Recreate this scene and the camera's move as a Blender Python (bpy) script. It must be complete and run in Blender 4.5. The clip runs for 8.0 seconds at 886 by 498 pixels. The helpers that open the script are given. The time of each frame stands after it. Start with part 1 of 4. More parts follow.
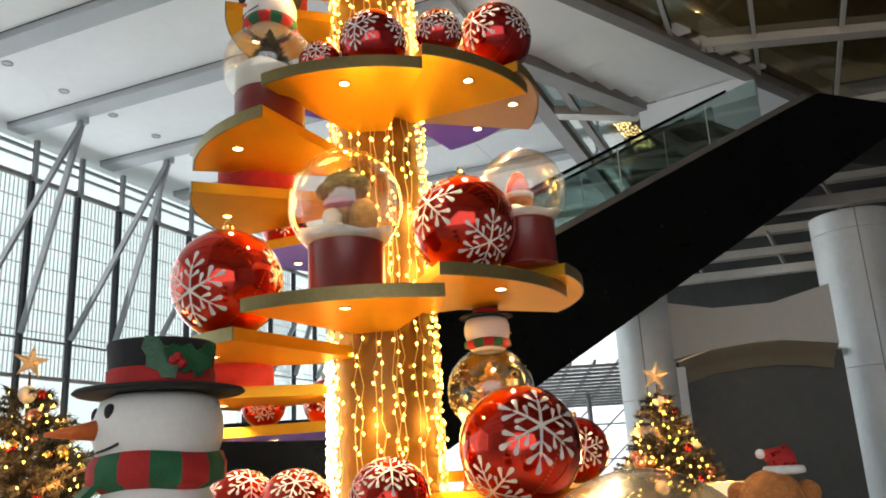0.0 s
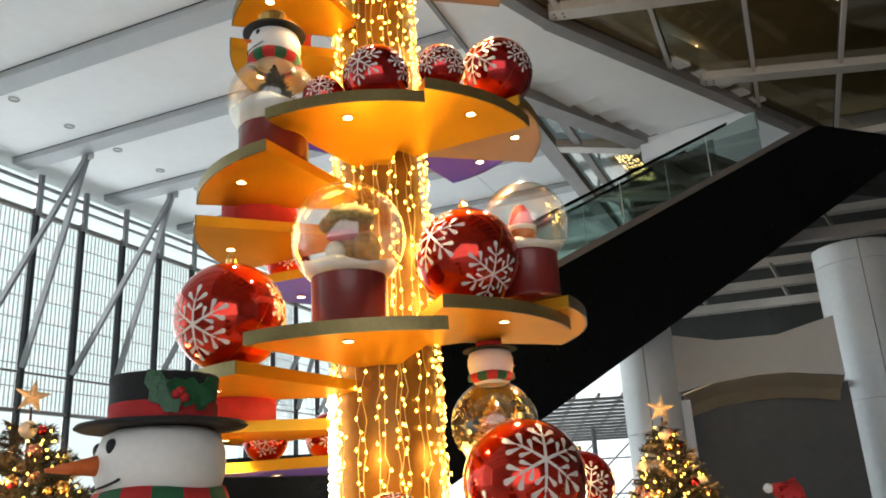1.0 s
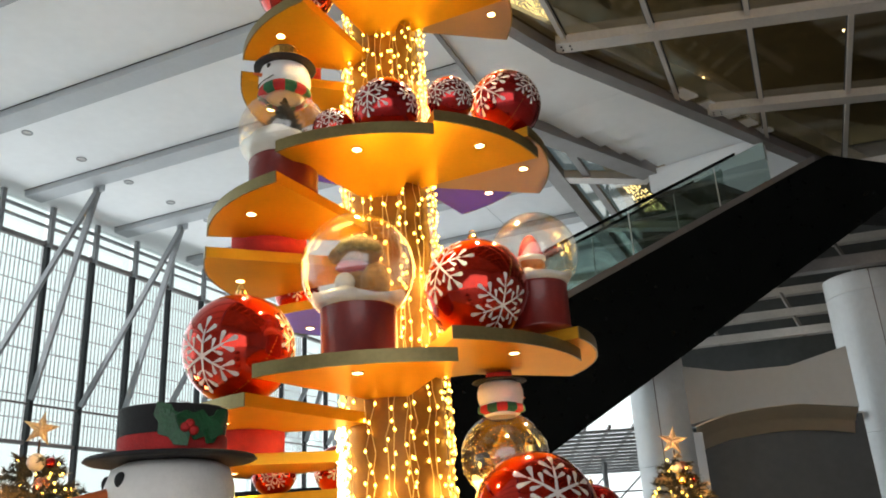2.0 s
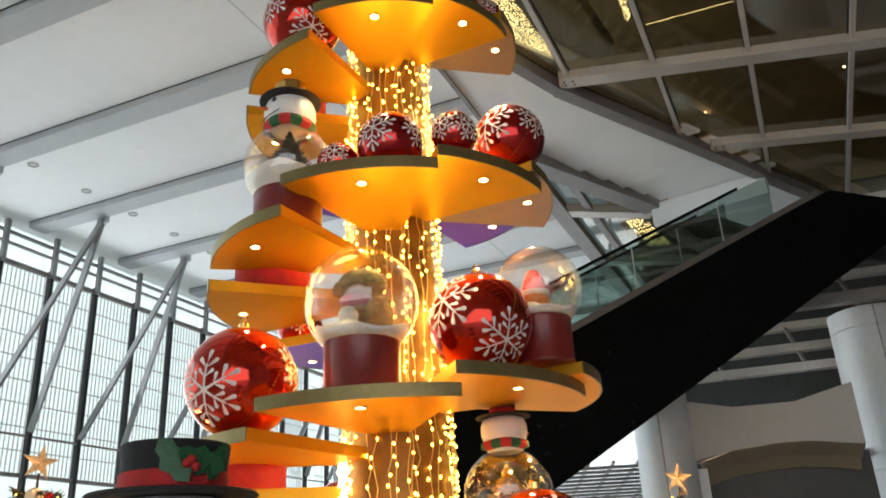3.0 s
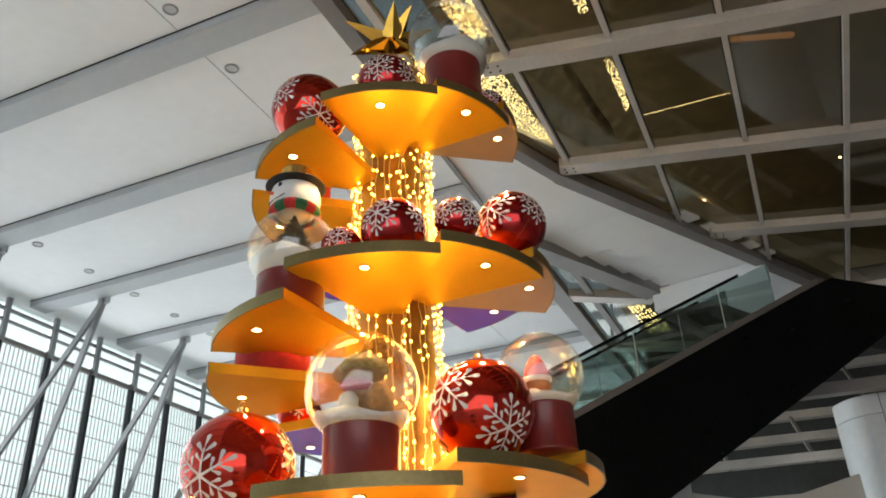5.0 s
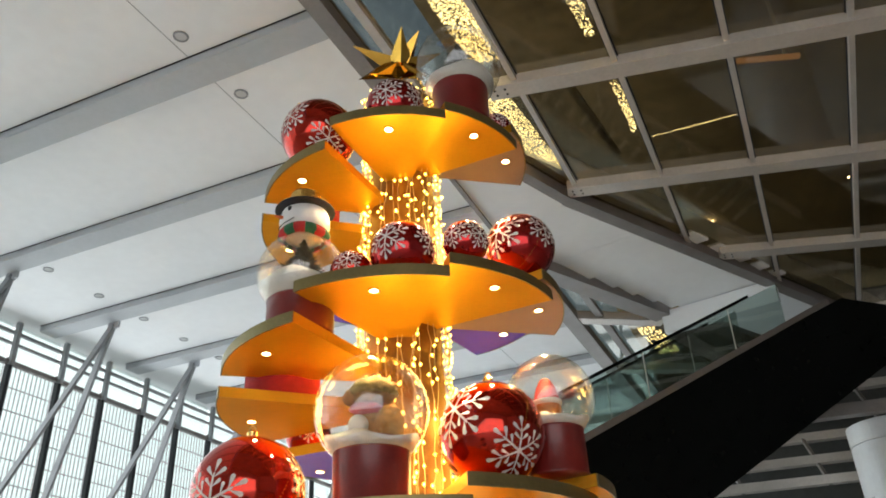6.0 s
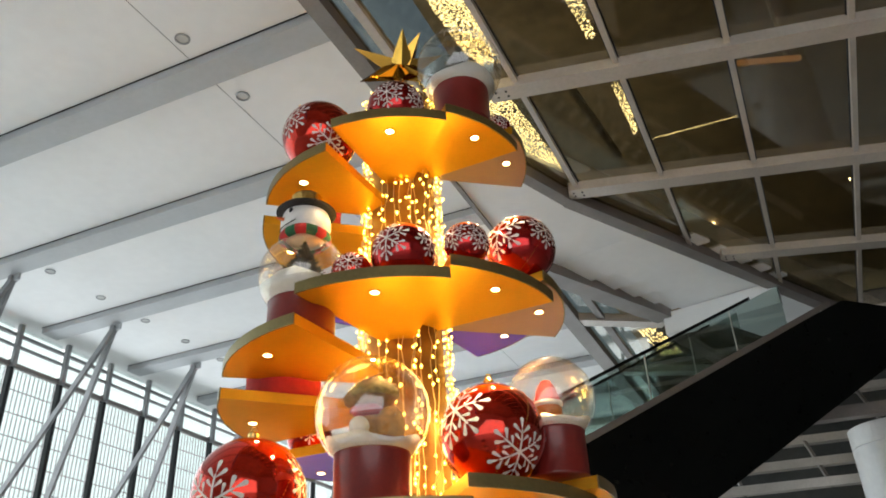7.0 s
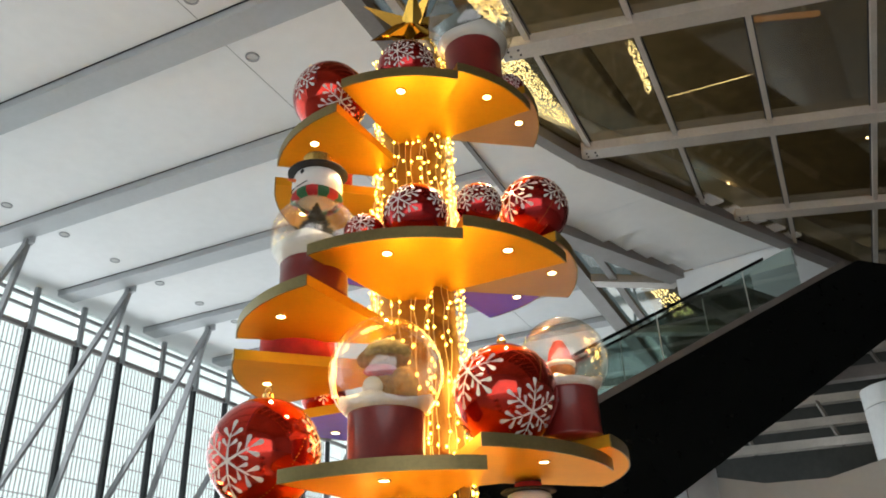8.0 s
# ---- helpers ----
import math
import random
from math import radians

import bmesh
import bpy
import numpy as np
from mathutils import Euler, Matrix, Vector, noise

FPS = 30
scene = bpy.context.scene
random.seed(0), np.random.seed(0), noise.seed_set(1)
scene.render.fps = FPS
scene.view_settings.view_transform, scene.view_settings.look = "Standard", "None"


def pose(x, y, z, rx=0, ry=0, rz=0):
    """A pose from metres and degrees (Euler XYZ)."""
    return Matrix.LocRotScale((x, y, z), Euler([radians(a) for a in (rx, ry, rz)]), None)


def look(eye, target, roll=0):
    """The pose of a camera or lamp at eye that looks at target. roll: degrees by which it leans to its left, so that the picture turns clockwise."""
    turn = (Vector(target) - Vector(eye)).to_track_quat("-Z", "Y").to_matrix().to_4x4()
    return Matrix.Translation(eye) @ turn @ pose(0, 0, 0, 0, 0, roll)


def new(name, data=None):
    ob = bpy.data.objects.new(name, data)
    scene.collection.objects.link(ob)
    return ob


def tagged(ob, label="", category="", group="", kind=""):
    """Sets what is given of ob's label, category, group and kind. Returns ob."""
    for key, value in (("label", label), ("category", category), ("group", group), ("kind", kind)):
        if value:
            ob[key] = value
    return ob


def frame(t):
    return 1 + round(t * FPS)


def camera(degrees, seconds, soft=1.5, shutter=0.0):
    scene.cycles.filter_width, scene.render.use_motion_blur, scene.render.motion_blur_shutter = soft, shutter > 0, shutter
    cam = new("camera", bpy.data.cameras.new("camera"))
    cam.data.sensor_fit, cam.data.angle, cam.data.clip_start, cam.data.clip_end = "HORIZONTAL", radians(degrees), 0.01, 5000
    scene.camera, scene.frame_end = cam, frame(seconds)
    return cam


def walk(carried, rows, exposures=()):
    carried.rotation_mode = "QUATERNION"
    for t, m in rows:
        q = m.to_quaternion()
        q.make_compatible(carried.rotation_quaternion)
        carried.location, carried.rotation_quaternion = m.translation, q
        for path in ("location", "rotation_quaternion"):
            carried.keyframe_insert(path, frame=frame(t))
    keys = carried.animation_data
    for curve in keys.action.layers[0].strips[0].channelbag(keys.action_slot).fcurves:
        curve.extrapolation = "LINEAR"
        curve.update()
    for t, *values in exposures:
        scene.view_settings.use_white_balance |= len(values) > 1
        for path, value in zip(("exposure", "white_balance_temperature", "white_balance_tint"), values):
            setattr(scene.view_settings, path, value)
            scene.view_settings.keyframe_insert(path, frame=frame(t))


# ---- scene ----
cam = camera(57.0, 8.0, soft=1.8)
# seconds, eye, yaw, pitch, lean
ROWS = [
    (0, 0.000, 0.000, 1.600, -0.007, 15.406, 3.215),
    (0.5, -0.000, 0.000, 1.599, 0.031, 16.282, 3.220),
    (1, -0.004, 0.000, 1.599, 0.043, 17.717, 3.389),
    (1.5, -0.005, 0.000, 1.598, 0.400, 19.010, 3.539),
    (3, -0.020, 0.005, 1.612, 0.593, 22.225, 3.102),
    (3.5, -0.015, 0.000, 1.610, 0.347, 24.193, 2.903),
    (4, -0.021, -0.010, 1.613, 0.373, 25.596, 2.732),
    (4.5, -0.025, -0.015, 1.617, 0.236, 26.758, 2.578),
    (6, -0.037, -0.035, 1.612, 0.910, 29.659, 2.681),
    (6.5, -0.029, -0.045, 1.607, 1.079, 29.491, 2.641),
    (7, -0.030, -0.045, 1.604, 1.029, 29.800, 2.632),
    (7.5, -0.038, -0.032, 1.606, 2.142, 28.525, 2.210),
    (8, -0.036, -0.015, 1.610, 2.103, 27.173, 2.352),
]
walk(cam, [(t, pose(x, y, z, 90 + p, 0, w) @ pose(0, 0, 0, 0, 0, -r)) for t, x, y, z, w, p, r in ROWS], exposures=((0.0, 0.06), (4.0, 0.09), (8.0, 0.15)))

# ---- world, sun and large lights ----
world = bpy.data.worlds.new("world")
scene.world = world
world.use_nodes = True
wn = world.node_tree.nodes
sky = wn.new("ShaderNodeTexSky")
sky.sky_type, sky.sun_disc = "NISHITA", False
sky.sun_elevation, sky.sun_rotation = radians(38), radians(-70)
world.node_tree.links.new(sky.outputs[0], wn["Background"].inputs[0])
wn["Background"].inputs[1].default_value = 0.12

BUILD = pose(0, 0, 0, 0, 0, -22.5)      # the hall's own axes: x across, y along
sun_data = bpy.data.lights.new("sun", "SUN")
sun_data.energy, sun_data.angle, sun_data.color = 1.0, radians(12), (1.0, 0.96, 0.9)
sun = new("sun", sun_data)
sun.matrix_world = look((-30, 10, 25), (0, 10, 0))


def area_lamp(name, m, sx, sy, energy, colour):
    d = bpy.data.lights.new(name, "AREA")
    d.shape, d.size, d.size_y, d.energy, d.color = "RECTANGLE", sx, sy, energy, colour
    ob = new(name, d)
    ob.matrix_world = m
    return ob


def point_lamp(name, p, energy, colour, radius=0.1):
    d = bpy.data.lights.new(name, "POINT")
    d.energy, d.color, d.shadow_soft_size = energy, colour, radius
    ob = new(name, d)
    ob.location = p
    return ob


area_lamp("window_light", BUILD @ look((-19.4, 18, 6), (0, 16, 5)), 44, 11, 1800, (0.90, 0.96, 1.0))
# added fill from behind the viewpoint, for the ceiling and front faces; source unseen
area_lamp("rear_fill_light", BUILD @ look((0, -13.3, 5), (-2, 10, 7)), 34, 10, 1950, (0.95, 0.97, 1.0))

area_lamp("far_glazing_light", BUILD @ look((-8, 45.2, 5), (-4, 10, 7)), 24, 9, 1200, (0.9, 0.97, 1.0))


# ---- materials ----
def mat(name, colour, rough=0.5, metal=0.0, var=0.12, scale=6.0, bump=0.0, bscale=60.0, spec=0.5, coat=0.0, rvar=0.1):
    m = bpy.data.materials.new(name)
    m.use_nodes = True
    n, l = m.node_tree.nodes, m.node_tree.links
    b = n["Principled BSDF"]
    b.inputs["Metallic"].default_value = metal
    b.inputs["Specular IOR Level"].default_value = spec
    b.inputs["Coat Weight"].default_value = coat
    tc = n.new("ShaderNodeTexCoord")
    n1 = n.new("ShaderNodeTexNoise")
    n1.inputs["Scale"].default_value, n1.inputs["Detail"].default_value = scale, 6
    n2 = n.new("ShaderNodeTexNoise")
    n2.inputs["Scale"].default_value, n2.inputs["Detail"].default_value = scale * 9, 4
    mixn = n.new("ShaderNodeMix")
    mixn.data_type, mixn.inputs[0].default_value = "FLOAT", 0.4
    for nn in (n1, n2):
        l.new(tc.outputs["Object"], nn.inputs["Vector"])
    l.new(n1.outputs["Fac"], mixn.inputs[2])
    l.new(n2.outputs["Fac"], mixn.inputs[3])
    ramp = n.new("ShaderNodeValToRGB")
    lo = [max(0, c * (1 - var * 1.6)) for c in colour]
    hi = [min(1, c * (1 + var)) for c in colour]
    ramp.color_ramp.elements[0].position, ramp.color_ramp.elements[1].position = 0.3, 0.7
    ramp.color_ramp.elements[0].color, ramp.color_ramp.elements[1].color = (*lo, 1), (*hi, 1)
    l.new(mixn.outputs[0], ramp.inputs[0])
    l.new(ramp.outputs[0], b.inputs["Base Color"])
    mr = n.new("ShaderNodeMapRange")
    mr.inputs[3].default_value, mr.inputs[4].default_value = max(0.02, rough - rvar), min(1, rough + rvar)
    l.new(n2.outputs["Fac"], mr.inputs[0])
    l.new(mr.outputs[0], b.inputs["Roughness"])
    if bump:
        n3 = n.new("ShaderNodeTexNoise")
        n3.inputs["Scale"].default_value, n3.inputs["Detail"].default_value = bscale, 5
        l.new(tc.outputs["Object"], n3.inputs["Vector"])
        bp = n.new("ShaderNodeBump")
        bp.inputs["Strength"].default_value, bp.inputs["Distance"].default_value = bump, 0.02
        l.new(n3.outputs["Fac"], bp.inputs["Height"])
        l.new(bp.outputs[0], b.inputs["Normal"])
    return m


def glow(name, colour, strength):
    m = bpy.data.materials.new(name)
    m.use_nodes = True
    n, l = m.node_tree.nodes, m.node_tree.links
    n.remove(n["Principled BSDF"])
    e = n.new("ShaderNodeEmission")
    e.inputs[0].default_value, e.inputs[1].default_value = (*colour, 1), strength
    l.new(e.outputs[0], n["Material Output"].inputs[0])
    return m


def clear(name, tint, gloss, rough=0.02, least=0.09):
    """Thin glass: what is behind shows through a tint, and the surface mirrors more at a slant."""
    m = bpy.data.materials.new(name)
    m.use_nodes = True
    n, l = m.node_tree.nodes, m.node_tree.links
    n.remove(n["Principled BSDF"])
    t, g, mx, lw = (n.new("ShaderNode" + k) for k in ("BsdfTransparent", "BsdfGlossy", "MixShader", "LayerWeight"))
    t.inputs[0].default_value = (*tint, 1)
    g.inputs["Roughness"].default_value = rough
    lw.inputs["Blend"].default_value = 0.5
    pw, ml = n.new("ShaderNodeMath"), n.new("ShaderNodeMath")
    pw.operation, ml.operation = "POWER", "MULTIPLY_ADD"
    pw.inputs[1].default_value = 2.2
    ml.inputs[1].default_value, ml.inputs[2].default_value = gloss, least
    l.new(lw.outputs["Facing"], pw.inputs[0])
    l.new(pw.outputs[0], ml.inputs[0])
    l.new(ml.outputs[0], mx.inputs[0])
    l.new(t.outputs[0], mx.inputs[1])
    l.new(g.outputs[0], mx.inputs[2])
    l.new(mx.outputs[0], n["Material Output"].inputs[0])
    return m


GOLD = mat("satin gold paint", (0.70, 0.375, 0.028), 0.37, 0.70, 0.05, 3.0, rvar=0.02)
GOLD.node_tree.nodes["Principled BSDF"].inputs["Specular Tint"].default_value = (0.80, 0.50, 0.14, 1)
GOLD_EDGE = mat("dull gold edge", (0.25, 0.195, 0.08), 0.40, 0.75, 0.15, 4.0, 0.05, 80)
SHAFT = mat("bronze shaft paint", (0.22, 0.105, 0.016), 0.42, 0.5, 0.15, 3.0)
RED_MIRROR = mat("red chrome", (0.50, 0.020, 0.006), 0.10, 0.85, 0.15, 3.0, 0.10, 5.0, coat=0.4, rvar=0.04)
RED_DEEP = mat("deep red chrome", (0.40, 0.010, 0.010), 0.12, 0.85, 0.15, 3.0, 0.10, 6.0, coat=0.4, rvar=0.05)
# gold boards' undersides with the violet light put into the colour, full and weaker
MAUVE_LIT = mat("gold paint with mauve light", (0.36, 0.25, 0.19), 0.34, 0.4, 0.05, 3.0, rvar=0.03)
VIOLET_LIT = mat("gold paint with violet light", (0.12, 0.08, 0.95), 0.40, 0.0, 0.08, 3.0)
WHITE_PRINT = mat("white glitter print", (0.80, 0.76, 0.72), 0.6, 0.0, 0.12, 30.0, 0.3, 300)
MAROON = mat("maroon satin", (0.19, 0.014, 0.011), 0.38, 0.0, 0.15, 5.0, coat=0.2)
SNOW = mat("cotton snow", (0.80, 0.79, 0.76), 0.9, 0.0, 0.08, 10.0, 0.6, 40)
WHITE_FOAM = mat("white foam", (0.80, 0.78, 0.75), 0.55, 0.0, 0.05, 5.0, 0.1, 60)
BLACK_FELT = mat("black felt", (0.012, 0.012, 0.014), 0.75, 0.0, 0.3, 8.0, 0.4, 150)
RED_FELT = mat("red felt", (0.50, 0.02, 0.02), 0.75, 0.0, 0.2, 10.0, 0.4, 150)
GREEN_FELT = mat("green felt", (0.02, 0.13, 0.05), 0.75, 0.0, 0.25, 10.0, 0.4, 150)
ORANGE = mat("carrot orange", (0.75, 0.16, 0.03), 0.55, 0.0, 0.15, 12.0, 0.3, 60)
LEAF = mat("holly green", (0.015, 0.10, 0.035), 0.4, 0.0, 0.35, 15.0, 0.3, 60)
NEEDLE = mat("fir green", (0.050, 0.044, 0.024), 0.65, 0.0, 0.5, 14.0)
BARK = mat("bark", (0.09, 0.05, 0.03), 0.85, 0.0, 0.3, 20.0, 0.6, 60)
PLUSH = mat("brown plush", (0.58, 0.22, 0.06), 0.95, 0.0, 0.3, 25.0, 1.0, 90)
PLUSH_OLIVE = mat("olive plush", (0.50, 0.36, 0.12), 0.95, 0.0, 0.35, 25.0, 1.0, 90)
PLUSH_TAN = mat("tan plush", (0.50, 0.26, 0.08), 0.95, 0.0, 0.3, 25.0, 1.0, 90)
BRASS = mat("polished gold", (0.86, 0.58, 0.18), 0.16, 1.0, 0.1, 8.0, rvar=0.08)
STAR_GOLD = mat("mirror gold", (0.62, 0.34, 0.06), 0.08, 1.0, 0.08, 5.0, rvar=0.05)
COPPER = mat("rose copper", (0.55, 0.24, 0.16), 0.22, 0.8, 0.15, 6.0)
CREAM = mat("cream pearl", (0.72, 0.62, 0.48), 0.3, 0.1, 0.08, 8.0)
STAR_PALE = mat("pale gold glitter", (0.75, 0.55, 0.32), 0.45, 0.6, 0.2, 40.0, 0.5, 200)
CEIL = mat("white ceiling panel", (0.84, 0.85, 0.86), 0.6, 0.0, 0.035, 0.4)
BEAM = mat("grey painted beam", (0.44, 0.46, 0.48), 0.55, 0.0, 0.06, 1.0)
STEEL = mat("grey steel", (0.30, 0.31, 0.32), 0.45, 0.3, 0.12, 2.0)
FRAME = mat("light grey aluminium frame", (0.63, 0.585, 0.54), 0.42, 0.4, 0.1, 1.5)
FRAME_DARK = mat("dark grey frame", (0.23, 0.21, 0.20), 0.45, 0.3, 0.12, 1.5)
MULLION = mat("black mullion", (0.02, 0.022, 0.025), 0.4, 0.3, 0.2, 2.0)
COLUMN = mat("column cladding", (0.66, 0.68, 0.70), 0.40, 0.1, 0.07, 0.7)
BULK = mat("grey-white bulkhead", (0.52, 0.52, 0.51), 0.6, 0.0, 0.05, 0.8)
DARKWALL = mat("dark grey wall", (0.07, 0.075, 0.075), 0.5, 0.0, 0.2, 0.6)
BLACK = mat("black cladding", (0.003, 0.004, 0.004), 0.3, 0.0, 0.3, 0.5, spec=0.12)
FLOOR = mat("pale stone floor", (0.52, 0.51, 0.49), 0.22, 0.0, 0.1, 0.8)
PAVE = mat("outdoor paving", (0.45, 0.45, 0.44), 0.8, 0.0, 0.15, 0.3)
WALLPAINT = mat("grey wall paint", (0.55, 0.55, 0.55), 0.6, 0.0, 0.06, 0.5)
VOID = mat("upper floor dark soffit", (0.34, 0.27, 0.17), 0.6, 0.0, 0.35, 0.35)
CABLE = mat("clear cable", (0.75, 0.55, 0.25), 0.4)
# clear glass; its slight warm tint carries the yellow light inside the globes
GLASS = clear("globe glass", (0.98, 0.96, 0.91), 0.30, 0.08, 0.15)
HAZY = clear("hazy globe glass", (0.92, 0.88, 0.82), 0.5, 0.22, 0.30)
PANE = clear("window pane", (0.93, 0.97, 0.96), 0.3)
SKYPANE = clear("tinted pane", (0.70, 0.66, 0.53), 0.35, 0.06)
BALUS = clear("balustrade glass", (0.72, 0.80, 0.78), 0.4)
BULB = glow("warm bulb", (1.0, 0.60, 0.09), 11.0)
BULB_PALE = glow("pale warm bulb", (1.0, 0.83, 0.48), 7.0)
SPOT = glow("spot lens", (1.0, 0.76, 0.40), 14.0)
DAY = glow("overcast daylight", (0.90, 0.97, 0.98), 1.4)
STRIP = glow("warm strip lamp", (1.0, 0.80, 0.52), 17.0)


# ---- mesh helpers ----
def mesh_object(name, bm, material, smooth=False):
    me = bpy.data.meshes.new(name)
    bmesh.ops.recalc_face_normals(bm, faces=bm.faces)
    bm.to_mesh(me)
    bm.free()
    for m in (material if isinstance(material, (list, tuple)) else [material]):
        me.materials.append(m)
    if smooth:
        me.polygons.foreach_set("use_smooth", [True] * len(me.polygons))
    return new(name, me)


def part(name, bm, material, parent, label="", smooth=False):
    ob = mesh_object(name, bm, material, smooth)
    ob.parent = parent
    return tagged(ob, label)


def thing(name, label, category, group="", kind="", m=None):
    ob = new(name)
    ob.empty_display_size = 0.1
    if m is not None:
        ob.matrix_world = m
    return tagged(ob, label, category, group, kind)


def solid(name, bm, material, label, category, kind="structure", m=None, smooth=False, group=""):
    ob = mesh_object(name, bm, material, smooth)
    if m is not None:
        ob.matrix_world = m
    return tagged(ob, label, category, group, kind)


def box(bm, x0, x1, y0, y1, z0, z1, bevel=0.0):
    made = bmesh.ops.create_cube(bm, size=1.0)["verts"]
    for v in made:
        v.co = Vector((x0 + (v.co.x + 0.5) * (x1 - x0), y0 + (v.co.y + 0.5) * (y1 - y0), z0 + (v.co.z + 0.5) * (z1 - z0)))
    if bevel:
        bmesh.ops.bevel(bm, geom=list({e for v in made for e in v.link_edges}), offset=bevel, segments=2, affect="EDGES")
    return bm


def bar(bm, a, b, w, h=None, up=(0, 0, 1)):
    """A straight bar of a rectangular section between two places."""
    a, b, h = Vector(a), Vector(b), h or w
    d = (b - a).normalized()
    s = d.cross(Vector(up))
    s = s.normalized() if s.length > 1e-4 else Vector((1, 0, 0))
    n = s.cross(d)
    vs = [bm.verts.new(p + s * (i * w / 2) + n * (j * h / 2)) for p in (a, b) for i, j in ((-1, -1), (1, -1), (1, 1), (-1, 1))]
    for f in ((3, 2, 1, 0), (4, 5, 6, 7), (0, 1, 5, 4), (1, 2, 6, 5), (2, 3, 7, 6), (3, 0, 4, 7)):
        bm.faces.new([vs[i] for i in f])
    return bm


def rod(bm, a, b, r0, r1=None, seg=12):
    a, b, r1 = Vector(a), Vector(b), r0 if r1 is None else r1
    q = (b - a).to_track_quat("Z", "Y").to_matrix().to_4x4()
    bmesh.ops.create_cone(bm, cap_ends=True, segments=seg, radius1=r0, radius2=max(r1, 1e-4), depth=(b - a).length,
                          matrix=Matrix.Translation((a + b) / 2) @ q)
    return bm


def ball_mesh(bm, c, r, seg=32, rings=16, scale=(1, 1, 1)):
    bmesh.ops.create_uvsphere(bm, u_segments=seg, v_segments=rings, radius=r,
                              matrix=Matrix.Translation(c) @ Matrix.Diagonal((*scale, 1)))
    return bm


def lathe(bm, profile, seg=40, c=(0, 0, 0)):
    """A turned body from (radius, height) pairs."""
    rings = []
    for r, z in profile:
        if r < 1e-5:
            rings.append([bm.verts.new((c[0], c[1], c[2] + z))])
        else:
            rings.append([bm.verts.new((c[0] + r * math.cos(2 * math.pi * i / seg), c[1] + r * math.sin(2 * math.pi * i / seg), c[2] + z)) for i in range(seg)])
    for a, b in zip(rings, rings[1:]):
        for i in range(seg):
            j = (i + 1) % seg
            if len(a) == 1 and len(b) > 1:
                bm.faces.new((a[0], b[i], b[j]))
            elif len(b) == 1 and len(a) > 1:
                bm.faces.new((a[i], a[j], b[0]))
            elif len(a) > 1:
                bm.faces.new((a[i], a[j], b[j], b[i]))
    return bm


def prism(bm, pts, z0, z1):
    """A flat slab over an outline of (x, y)."""
    lo, hi = [bm.verts.new((x, y, z0)) for x, y in pts], [bm.verts.new((x, y, z1)) for x, y in pts]
    bm.faces.new(lo[::-1])
    bm.faces.new(hi)
    for i in range(len(pts)):
        j = (i + 1) % len(pts)
        bm.faces.new((lo[i], lo[j], hi[j], hi[i]))
    return bm


def tube(bm, pts, r, seg=6):
    """A bent round tube along the given places."""
    pts = [Vector(p) for p in pts]
    rings = []
    for i, p in enumerate(pts):
        d = (pts[min(i + 1, len(pts) - 1)] - pts[max(i - 1, 0)]).normalized()
        s = d.orthogonal().normalized() if abs(d.z) < 0.9 else d.cross(Vector((1, 0, 0))).normalized()
        n = d.cross(s)
        rings.append([bm.verts.new(p + r * (math.cos(2 * math.pi * k / seg) * s + math.sin(2 * math.pi * k / seg) * n)) for k in range(seg)])
    for a, b in zip(rings, rings[1:]):
        for k in range(seg):
            bm.faces.new((a[k], a[(k + 1) % seg], b[(k + 1) % seg], b[k]))
    return bm


# ---- the hall: floor, ceiling, glazed wall ----
def clip(poly, f):
    """The part of an outline where f is not negative."""
    out = []
    for p, q in zip(poly, poly[1:] + poly[:1]):
        fp, fq = f(p), f(q)
        if fp >= 0:
            out.append(p)
        if (fp < 0) != (fq < 0):
            t = fp / (fp - fq)
            out.append((p[0] + t * (q[0] - p[0]), p[1] + t * (q[1] - p[1])))
    return out


H = 12.0
solid("ground", prism(bmesh.new(), [(-400, -400), (400, -400), (400, 400), (-400, 400)], -0.5, -0.02), PAVE, "pale outdoor paving around the hall", "ground")
solid("floor", prism(bmesh.new(), [(-20.2, -13.6), (26, -13.6), (26, 46), (-20.2, 46)], -0.019, 0.0), FLOOR, "polished pale stone floor of the hall", "floor", m=BUILD)
solid("ceiling", prism(bmesh.new(), [(-20.3, -13.6), (-5.62, -13.6), (-5.62, 46), (-20.3, 46)], H, H + 0.3), CEIL, "smooth white panelled ceiling of the hall", "ceiling", m=BUILD)
# diagonal soffit band of lapped panels, each one dipping towards its far edge
BAND = [(-5.6, 10.4), (3.2, 26.6), (1.6, 29.6), (-5.6, 17.4)]
across = lambda p: 0.184 * p[0] + 0.983 * p[1]
band = thing("ceiling_band", "diagonal white soffit band of lapped panels between two skylights", "ceiling", kind="structure", m=BUILD)
edges = [9.0, 17.2, 18.4, 19.3, 20.1, 20.9, 21.6, 30.0]
for e0, e1 in zip(edges, edges[1:]):
    strip = clip(clip(BAND, lambda p: across(p) - e0 - 0.004), lambda p: e1 - 0.004 - across(p))
    if len(strip) > 2:
        bm = prism(bmesh.new(), strip, H - 0.22, H + 0.3)
        for v in bm.verts:
            if v.co.z < H:
                v.co.z -= 0.15 * (across(v.co) - e0) / (e1 - e0) if e0 > 17 else 0.0
        part("panel", bm, CEIL, band)
bm = bmesh.new()
box(bm, -8.387, -8.373, -13, 46, H - 0.004, H + 0.01)
solid("ceiling_joint", bm, STEEL, "narrow dark joint between ceiling panels", "trim", m=BUILD)
